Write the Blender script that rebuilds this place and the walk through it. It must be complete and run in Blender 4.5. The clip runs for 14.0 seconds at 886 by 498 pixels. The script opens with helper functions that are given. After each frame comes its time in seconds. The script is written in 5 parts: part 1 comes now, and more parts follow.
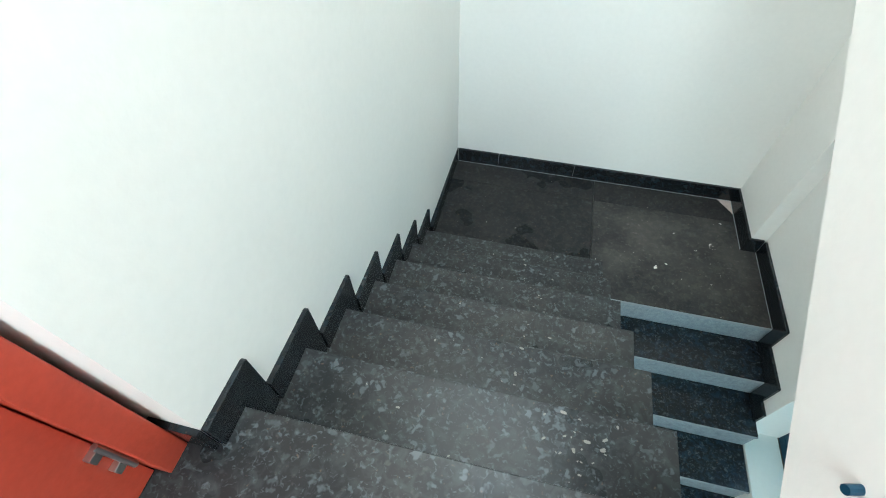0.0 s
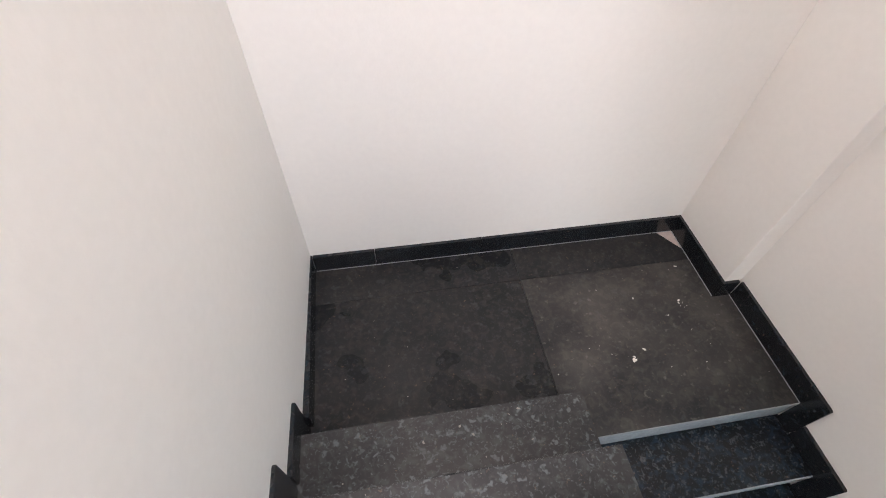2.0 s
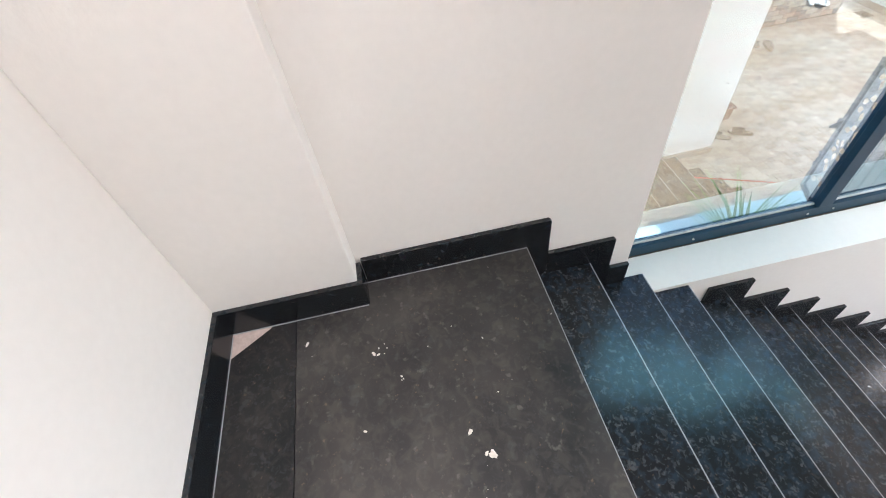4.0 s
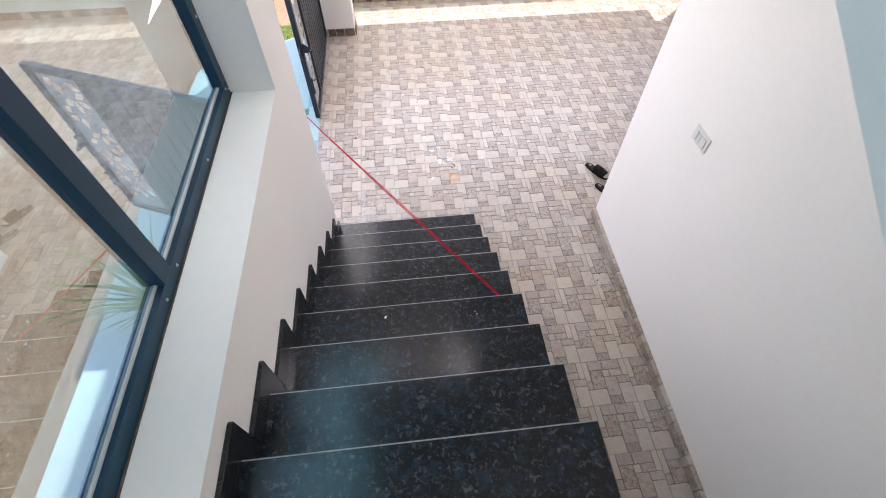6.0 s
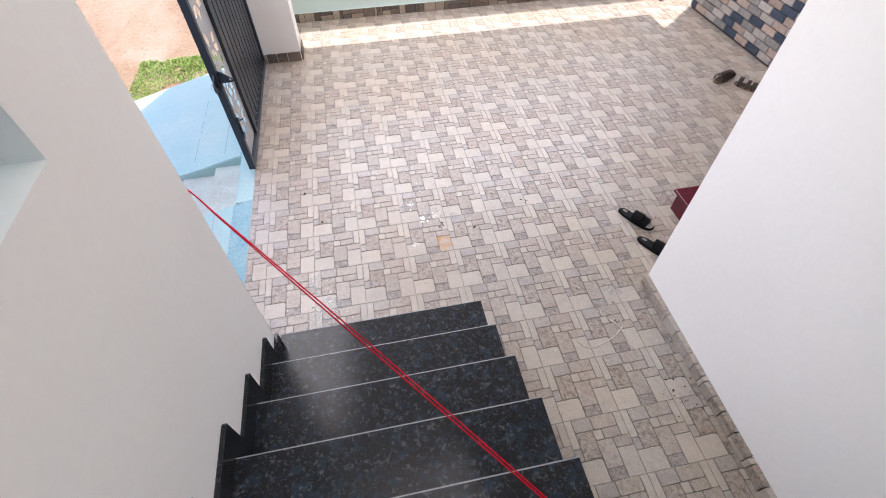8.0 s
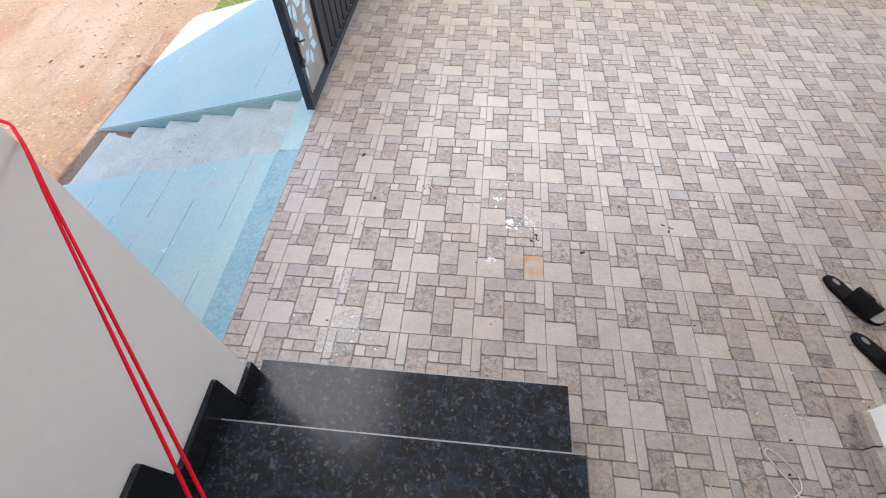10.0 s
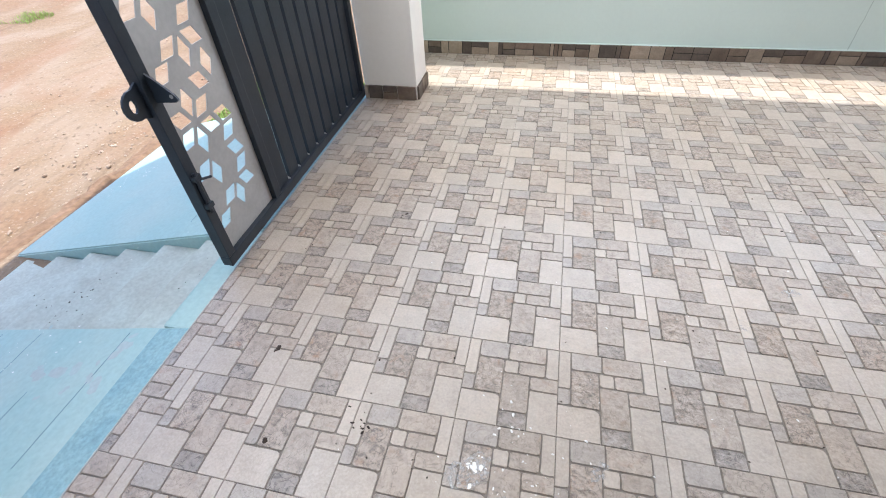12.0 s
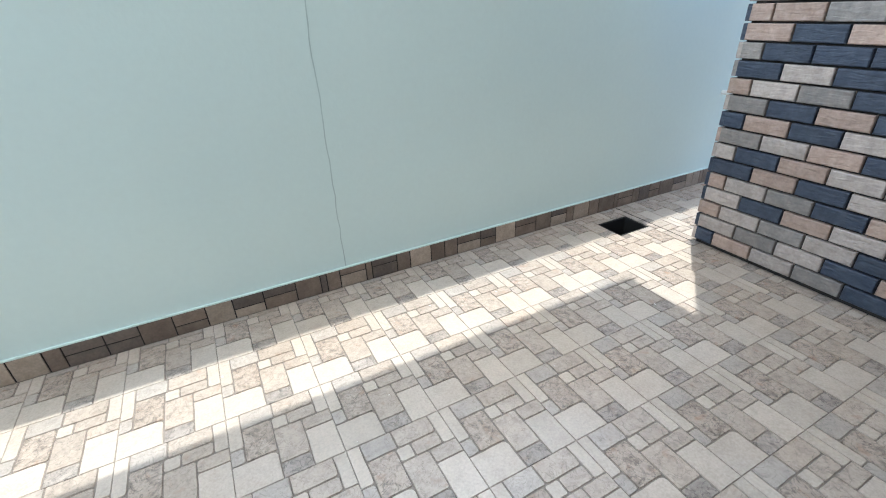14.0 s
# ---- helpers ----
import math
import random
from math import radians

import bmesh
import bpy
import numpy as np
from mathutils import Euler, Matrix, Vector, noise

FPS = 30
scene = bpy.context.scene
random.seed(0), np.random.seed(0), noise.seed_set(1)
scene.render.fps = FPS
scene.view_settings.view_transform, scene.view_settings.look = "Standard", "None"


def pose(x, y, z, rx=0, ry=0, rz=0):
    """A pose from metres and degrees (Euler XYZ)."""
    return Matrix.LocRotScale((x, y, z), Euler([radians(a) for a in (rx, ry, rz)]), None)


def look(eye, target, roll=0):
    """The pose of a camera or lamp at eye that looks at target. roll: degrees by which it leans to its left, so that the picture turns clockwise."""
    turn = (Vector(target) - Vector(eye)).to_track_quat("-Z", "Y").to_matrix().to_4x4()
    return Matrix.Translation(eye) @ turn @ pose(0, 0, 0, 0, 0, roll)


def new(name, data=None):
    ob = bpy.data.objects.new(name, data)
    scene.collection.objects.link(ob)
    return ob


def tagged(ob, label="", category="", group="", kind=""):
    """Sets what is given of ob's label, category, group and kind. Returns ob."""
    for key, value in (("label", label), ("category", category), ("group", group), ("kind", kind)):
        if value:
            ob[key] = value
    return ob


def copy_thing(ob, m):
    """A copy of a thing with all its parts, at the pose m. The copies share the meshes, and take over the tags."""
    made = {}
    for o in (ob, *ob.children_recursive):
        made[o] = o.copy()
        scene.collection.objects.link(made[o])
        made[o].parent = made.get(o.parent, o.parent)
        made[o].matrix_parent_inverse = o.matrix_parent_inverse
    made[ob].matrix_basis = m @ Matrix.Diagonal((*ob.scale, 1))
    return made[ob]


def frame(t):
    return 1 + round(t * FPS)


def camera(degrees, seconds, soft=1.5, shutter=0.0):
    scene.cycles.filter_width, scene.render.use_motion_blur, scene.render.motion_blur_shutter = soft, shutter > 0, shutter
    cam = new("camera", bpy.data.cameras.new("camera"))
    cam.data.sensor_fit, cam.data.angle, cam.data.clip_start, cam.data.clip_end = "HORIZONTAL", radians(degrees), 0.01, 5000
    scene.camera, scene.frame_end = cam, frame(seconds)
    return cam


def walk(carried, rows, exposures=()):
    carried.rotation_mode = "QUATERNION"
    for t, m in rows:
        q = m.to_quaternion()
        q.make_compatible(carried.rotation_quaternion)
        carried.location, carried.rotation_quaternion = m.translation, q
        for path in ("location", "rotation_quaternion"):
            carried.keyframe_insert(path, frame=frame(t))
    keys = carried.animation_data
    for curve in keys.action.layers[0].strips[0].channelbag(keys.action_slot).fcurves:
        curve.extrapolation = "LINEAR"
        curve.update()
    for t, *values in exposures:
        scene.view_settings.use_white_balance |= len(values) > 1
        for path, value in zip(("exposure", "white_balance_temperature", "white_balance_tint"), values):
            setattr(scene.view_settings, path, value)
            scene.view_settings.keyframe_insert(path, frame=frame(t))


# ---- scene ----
cam = camera(88.6, 14.0, soft=1.05)
PATH = [
    (0.0, (-0.125, -3.502, 4.589), (0.102, -4.381, 3.395), -1.37),
    (0.5, (-0.072, -3.836, 4.563), (-0.030, -4.715, 3.349), -0.91),
    (1.0, (-0.036, -4.065, 4.505), (-0.033, -4.948, 3.292), -3.50),
    (1.5, (0.007, -4.400, 4.303), (-0.076, -5.295, 3.101), -0.94),
    (2.0, (0.038, -4.661, 4.128), (-0.144, -5.578, 2.955), 2.40),
    (2.5, (0.011, -5.008, 3.876), (-0.312, -5.898, 2.713), 3.81),
    (3.0, (-0.087, -5.243, 3.695), (-0.645, -6.054, 2.562), -0.26),
    (3.5, (-0.403, -5.457, 3.545), (-1.318, -5.974, 2.475), -6.25),
    (4.0, (-0.661, -5.465, 3.433), (-1.648, -5.377, 2.305), -8.40),
    (4.2, (-0.760, -5.353, 3.375), (-1.640, -5.025, 2.205), -7.40),
    (5.0, (-0.970, -4.980, 3.240), (-1.300, -4.240, 2.000), -4.00),
    (5.7, (-1.070, -4.600, 3.050), (-1.020, -3.720, 1.840), -1.00),
    (6.3, (-1.117, -4.260, 2.905), (-1.011, -3.370, 1.702), 0.32),
    (6.5, (-1.154, -4.155, 2.825), (-1.067, -3.257, 1.626), -0.64),
    (7.0, (-1.145, -3.831, 2.685), (-1.018, -2.905, 1.512), -2.30),
    (7.2, (-1.128, -3.727, 2.609), (-0.971, -2.786, 1.451), -2.10),
    (9.3, (-0.910, -2.823, 1.970), (-0.747, -1.901, 0.798), 1.91),
    (9.5, (-0.907, -2.758, 1.935), (-0.834, -1.856, 0.739), 0.51),
    (10.0, (-0.911, -2.578, 1.734), (-1.018, -1.719, 0.509), -1.94),
    (10.5, (-0.963, -2.415, 1.645), (-1.217, -1.563, 0.437), -5.52),
    (11.0, (-0.962, -2.203, 1.546), (-1.320, -1.317, 0.389), -7.27),
    (11.5, (-0.869, -1.950, 1.450), (-1.213, -0.994, 0.346), -5.97),
    (12.0, (-0.735, -1.538, 1.309), (-1.015, -0.474, 0.290), -3.65),
    (12.5, (-0.414, -0.919, 1.263), (-0.507, 0.210, 0.280), -3.99),
    (13.0, (-0.028, -0.448, 1.206), (0.147, 0.751, 0.322), -4.19),
    (13.5, (0.348, -0.083, 1.217), (0.671, 1.149, 0.424), -3.90),
    (14.0, (0.771, 0.267, 1.131), (1.368, 1.446, 0.422), -2.39),
]
EXPOSURES = [(0.0, 2.0, 5800, -6), (0.5, 1.78, 6150, 7), (1.2, 1.92, 6750, 19), (3.0, 2.02, 6750, 20), (3.6, 2.28, 6650, 18), (4.2, 2.5, 6450, 16),
             (6.3, 1.85, 6700, 21), (9.3, 1.75, 6550, 17), (10.5, 1.63, 6550, 15), (12.0, 1.58, 6400, 12), (13.0, 1.45, 6050, 7), (14.0, 1.45, 6000, 6)]
walk(cam, [(t, look(e, g, r)) for t, e, g, r in PATH], EXPOSURES)

# ---- light ----
SUN_DIR = Vector((0.17, 0.13, 0.80)).normalized()
world = bpy.data.worlds.new("sky")
scene.world = world
world.use_nodes = True
wn = world.node_tree
sky = wn.nodes.new("ShaderNodeTexSky")
sky.sky_type = "NISHITA"
sky.sun_disc = False
sky.sun_elevation = math.asin(SUN_DIR.z)
sky.sun_rotation = math.atan2(SUN_DIR.x, SUN_DIR.y)
sky.dust_density = 2.0
wn.nodes["Background"].inputs["Strength"].default_value = 0.15
wn.links.new(sky.outputs[0], wn.nodes["Background"].inputs[0])
sun_data = bpy.data.lights.new("sun", "SUN")
sun_data.energy, sun_data.angle, sun_data.color = 2.2, radians(0.5), (1.0, 0.95, 0.87)
sun = new("sun", sun_data)
sun.matrix_world = look(SUN_DIR * 30, (0, 0, 0))


def sky_or_fill_lamp(name, place, aim, width, height, watts, color=(0.93, 0.97, 1.0)):
    """Stands in for the sky's light in an opening, or adds plain fill; out of sight above the view."""
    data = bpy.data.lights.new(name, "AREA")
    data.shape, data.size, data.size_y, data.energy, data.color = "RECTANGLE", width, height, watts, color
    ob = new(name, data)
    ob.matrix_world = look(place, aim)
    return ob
sky_or_fill_lamp("sky_over_compound_wall", (0.5, 2.0, 2.4), (0.5, 0.4, 0.6), 4.7, 1.25, 30)
sky_or_fill_lamp("sky_over_gate", (-2.0, -0.4, 2.3), (0.0, -0.4, 0.9), 3.0, 1.3, 18, (0.97, 0.985, 1.0))
sky_or_fill_lamp("sky_in_window", (-1.76, -3.59, 3.6), (-0.7, -3.8, 1.2), 2.0, 0.5, 3.4, (0.30, 0.80, 1.0))
sky_or_fill_lamp("sky_in_upper_opening", (0.15, -1.5, 6.2), (-1.65, -4.6, 3.2), 1.0, 1.7, 30, (0.97, 0.985, 1.0))
# Added fill light; no roof opening is known above the landing.
sky_or_fill_lamp("stairwell_fill_lamp", (-0.1, -4.95, 7.6), (-2.6, -4.96, 4.2), 0.9, 2.0, 32, (0.97, 0.985, 1.0))

# ---- materials ----
def material(name, base, rough=0.6, metal=0.0, vary=None, scale=4.0, grain=0.06, grain_scale=60.0, bump=0.15, bump_scale=80.0, spec=0.5, per_object=0.0):
    """A surface with a broad blotch, a fine grain and a fine relief, at sizes in metres."""
    m = bpy.data.materials.new(name)
    m.use_nodes = True
    n, l = m.node_tree.nodes, m.node_tree.links
    b = n["Principled BSDF"]
    b.inputs["Roughness"].default_value, b.inputs["Metallic"].default_value = rough, metal
    b.inputs["Specular IOR Level"].default_value = spec
    co = n.new("ShaderNodeTexCoord")
    geo = n.new("ShaderNodeNewGeometry")
    big = n.new("ShaderNodeTexNoise")
    big.inputs["Scale"].default_value, big.inputs["Detail"].default_value = scale, 5
    l.new(geo.outputs["Position"], big.inputs["Vector"])
    mix = n.new("ShaderNodeMix"); mix.data_type = "RGBA"
    other = vary or tuple(c * 0.8 for c in base)
    mix.inputs["A"].default_value, mix.inputs["B"].default_value = (*base, 1), (*other, 1)
    ramp = n.new("ShaderNodeMapRange")
    ramp.inputs["From Min"].default_value, ramp.inputs["From Max"].default_value = 0.38, 0.68
    l.new(big.outputs["Fac"], ramp.inputs["Value"])
    l.new(ramp.outputs[0], mix.inputs["Factor"])
    fine = n.new("ShaderNodeTexNoise")
    fine.inputs["Scale"].default_value, fine.inputs["Detail"].default_value = grain_scale, 4
    l.new(geo.outputs["Position"], fine.inputs["Vector"])
    gr = n.new("ShaderNodeMapRange")
    gr.inputs["From Min"].default_value, gr.inputs["From Max"].default_value = 0.3, 0.7
    gr.inputs["To Min"].default_value, gr.inputs["To Max"].default_value = 1 - grain, 1 + grain
    l.new(fine.outputs["Fac"], gr.inputs["Value"])
    mul = n.new("ShaderNodeVectorMath"); mul.operation = "SCALE"
    l.new(mix.outputs["Result"], mul.inputs[0]); l.new(gr.outputs[0], mul.inputs["Scale"])
    out = mul.outputs[0]
    if per_object:
        info = n.new("ShaderNodeObjectInfo")
        pr = n.new("ShaderNodeMapRange")
        pr.inputs["To Min"].default_value, pr.inputs["To Max"].default_value = 1 - per_object, 1 + per_object
        l.new(info.outputs["Random"], pr.inputs["Value"])
        m2 = n.new("ShaderNodeVectorMath"); m2.operation = "SCALE"
        l.new(out, m2.inputs[0]); l.new(pr.outputs[0], m2.inputs["Scale"])
        out = m2.outputs[0]
    l.new(out, b.inputs["Base Color"])
    if bump:
        bt = n.new("ShaderNodeTexNoise")
        bt.inputs["Scale"].default_value, bt.inputs["Detail"].default_value = bump_scale, 6
        l.new(geo.outputs["Position"], bt.inputs["Vector"])
        bp = n.new("ShaderNodeBump")
        bp.inputs["Strength"].default_value, bp.inputs["Distance"].default_value = bump, 0.01
        l.new(bt.outputs["Fac"], bp.inputs["Height"])
        l.new(bp.outputs[0], b.inputs["Normal"])
    rr = n.new("ShaderNodeMapRange")
    rr.inputs["To Min"].default_value, rr.inputs["To Max"].default_value = max(0.02, rough - 0.1), min(1, rough + 0.1)
    l.new(big.outputs["Fac"], rr.inputs["Value"])
    l.new(rr.outputs[0], b.inputs["Roughness"])
    return m

M_WALL = material("cream_paint", (0.86, 0.83, 0.785), 0.75, vary=(0.84, 0.805, 0.76), scale=1.2, grain=0.012, grain_scale=40, bump=0.05, bump_scale=90)
M_MINT = material("mint_paint", (0.60, 0.72, 0.69), 0.7, vary=(0.57, 0.69, 0.665), scale=1.0, grain=0.012, grain_scale=40, bump=0.05, bump_scale=70)
M_BLUE = material("blue_paint_on_concrete", (0.305, 0.465, 0.455), 0.6, vary=(0.37, 0.49, 0.465), scale=2.6, grain=0.06, grain_scale=50, bump=0.2, bump_scale=60)
# Black frame metal with the sky's blue reflection mixed into its base colour.
M_FRAME = material("black_aluminium_sky_tint", (0.006, 0.040, 0.075), 0.42, 0.0, spec=0.35, grain=0.05, bump=0.02)
M_GATE = material("charcoal_enamel", (0.022, 0.03, 0.042), 0.4, 0.2, grain=0.08, bump=0.05)
M_PANEL = material("grey_sheet_steel", (0.45, 0.44, 0.43), 0.5, 0.2, grain=0.05, bump=0.04)
M_RED = material("red_door_primer", (0.50, 0.065, 0.035), 0.45, vary=(0.44, 0.055, 0.03), scale=3, grain=0.06, bump=0.1)
M_STEEL = material("brushed_steel", (0.6, 0.59, 0.57), 0.3, 1.0, grain=0.05, bump=0.02)
M_DIRT = material("red_dirt", (0.192, 0.124, 0.072), 0.95, vary=(0.222, 0.158, 0.098), scale=1.1, grain=0.22, grain_scale=45, bump=1.0, bump_scale=11)


def dirt_road(m):
    """Adds reddish patches, pale gravelly ground and wheel tracks along the road to a dirt material."""
    n, l = m.node_tree.nodes, m.node_tree.links
    b = n["Principled BSDF"]
    col = b.inputs["Base Color"].links[0].from_socket
    geo = n.new("ShaderNodeNewGeometry")
    def layer(col, tint, scale, stretch, lo, hi, amount, distortion=0.4, detail=6):
        st = n.new("ShaderNodeVectorMath"); st.operation = "MULTIPLY"; st.inputs[1].default_value = stretch
        l.new(geo.outputs["Position"], st.inputs[0])
        t = n.new("ShaderNodeTexNoise")
        t.inputs["Scale"].default_value, t.inputs["Detail"].default_value, t.inputs["Distortion"].default_value = scale, detail, distortion
        l.new(st.outputs[0], t.inputs["Vector"])
        r = n.new("ShaderNodeMapRange")
        for k, v in zip(("From Min", "From Max", "To Min", "To Max"), (lo, hi, 0.0, amount)):
            r.inputs[k].default_value = v
        l.new(t.outputs["Fac"], r.inputs["Value"])
        x = n.new("ShaderNodeMix"); x.data_type = "RGBA"
        l.new(r.outputs[0], x.inputs["Factor"]); l.new(col, x.inputs["A"]); x.inputs["B"].default_value = (*tint, 1)
        return x.outputs["Result"]
    col = layer(col, (0.265, 0.205, 0.150), 1.0, (1.3, 0.6, 1.0), 0.46, 0.68, 0.85, 0.9)
    col = layer(col, (0.200, 0.100, 0.052), 0.9, (1.2, 0.7, 1.0), 0.52, 0.72, 0.6, 1.0)
    col = layer(col, (0.120, 0.078, 0.050), 2.4, (1.7, 0.3, 1.0), 0.57, 0.70, 0.45, 0.9)
    col = layer(col, (0.32, 0.27, 0.215), 38.0, (1.0, 1.0, 1.0), 0.58, 0.68, 0.45, 0.2, 4)
    col = layer(col, (0.095, 0.064, 0.045), 21.0, (1.0, 0.8, 1.0), 0.60, 0.70, 0.55, 0.3, 5)
    l.new(col, b.inputs["Base Color"])
dirt_road(M_DIRT)
M_GROUT = material("cement_grout", (0.205, 0.178, 0.155), 0.9, grain=0.15, bump=0.3)
M_MAROON = material("maroon_granite", (0.074, 0.006, 0.014), 0.22, spec=0.3, vary=(0.100, 0.010, 0.020), scale=40, grain=0.25, grain_scale=150, bump=0.02)
M_CONCRETE = material("bare_cement", (0.45, 0.42, 0.38), 0.9, vary=(0.36, 0.33, 0.30), scale=6, grain=0.12, bump=0.4, bump_scale=40)
M_ROOM = material("dim_room_paint", (0.45, 0.42, 0.38), 0.8)

M_CEMENT_PINK = material("pink_cement", (0.50, 0.40, 0.36), 0.9, vary=(0.42, 0.34, 0.31), scale=12, grain=0.1, bump=0.4)
M_SEAL = material("sealant", (0.6, 0.62, 0.6), 0.5, bump=0)
M_SCORE = material("scored_line", (0.17, 0.27, 0.32), 0.8, bump=0)
M_SCORE2 = material("filled_crack", (0.42, 0.54, 0.52), 0.8, bump=0)
M_STEP = material("washed_blue_concrete", (0.46, 0.52, 0.48), 0.85, vary=(0.40, 0.42, 0.38), scale=5, grain=0.1, bump=0.3, bump_scale=50)
M_APRON = material("pale_cement", (0.40, 0.53, 0.55), 0.85, vary=(0.36, 0.44, 0.45), scale=3, grain=0.1, bump=0.3)
M_SOIL = material("dark_soil", (0.10, 0.075, 0.055), 0.95, grain=0.3, grain_scale=40, bump=0.8, bump_scale=30)
# Near-black puts the shade inside the drain pit into its colour.
M_VOID = material("pit_shade_black", (0.004, 0.004, 0.004), 0.9, bump=0)
M_PVC = material("white_plastic", (0.78, 0.77, 0.74), 0.35, grain=0.01, bump=0)
M_EDGE = material("pale_step_edge", (0.34, 0.19, 0.17), 0.4, bump=0)
M_REDWIRE = material("red_insulation", (0.58, 0.001, 0.016), 0.6, spec=0.12, bump=0)
M_CORD = material("off_white_cord", (0.62, 0.58, 0.52), 0.6, bump=0)
M_RUBBER = material("black_leather", (0.005, 0.0045, 0.005), 0.6, spec=0.12, grain=0.2, bump=0.2, bump_scale=200)
M_BEDBLACK = material("black_footbed", (0.010, 0.009, 0.010), 0.6, spec=0.15, grain=0.2, bump=0.2)
M_TAN = material("tan_sole", (0.21, 0.13, 0.07), 0.6, grain=0.1, bump=0.2)
M_BEDBROWN = material("dark_brown_footbed", (0.05, 0.03, 0.022), 0.6, bump=0.2)
M_STRAPBROWN = material("brown_strap", (0.014, 0.010, 0.009), 0.55, vary=(0.055, 0.035, 0.022), scale=38, bump=0.2)
M_SPLASH = material("white_paint_spill", (0.78, 0.78, 0.76), 0.6, bump=0.2)
M_CRUMB = material("dark_crumbs", (0.035, 0.022, 0.016), 0.9, bump=0)
M_CEMENTDUST = material("cement_dust", (0.24, 0.22, 0.20), 0.95, bump=0.2)
M_STONE = material("pebble", (0.30, 0.22, 0.16), 0.9, vary=(0.42, 0.35, 0.28), scale=9, grain=0.15, bump=0.3)
M_GRASS = material("grass_blade", (0.165, 0.285, 0.045), 0.6, vary=(0.24, 0.34, 0.08), scale=14, grain=0.2, bump=0)
M_SCRAP_RED = material("red_plastic", (0.34, 0.02, 0.03), 0.4, vary=(0.5, 0.05, 0.04), bump=0.1)
M_STALK = material("dry_stalk", (0.30, 0.30, 0.10), 0.7, bump=0)
M_MORTAR = material("dark_mortar", (0.025, 0.023, 0.022), 0.9, grain=0.2, bump=0.3)
M_BLUE_EDGE = material("rough_blue_edge", (0.205, 0.355, 0.395), 0.85, vary=(0.25, 0.40, 0.42), scale=9, grain=0.15, bump=0.6, bump_scale=45)
M_DAMP = material("damp_soil", (0.17, 0.105, 0.063), 0.95, vary=(0.22, 0.14, 0.09), scale=6, grain=0.25, grain_scale=30, bump=0.9, bump_scale=22)
M_SMEAR = material("dust_smear", (0.38, 0.48, 0.48), 0.9, vary=(0.39, 0.44, 0.44), scale=8, bump=0.1)
M_SKIRTS = [material(n_, c_, 0.6, vary=v_, scale=18, grain=0.12, grain_scale=110, bump=0.35, bump_scale=60, per_object=0.18) for n_, c_, v_ in (("tan_cutting", (0.38, 0.305, 0.24), (0.30, 0.24, 0.185)), ("brown_cutting", (0.20, 0.15, 0.115), (0.15, 0.11, 0.085)), ("dark_cutting", (0.10, 0.08, 0.068), (0.14, 0.11, 0.09)))]
M_RUST = material("rust_stain", (0.43, 0.37, 0.31), 0.75, vary=(0.46, 0.21, 0.06), scale=15, grain=0.1, bump=0.2)


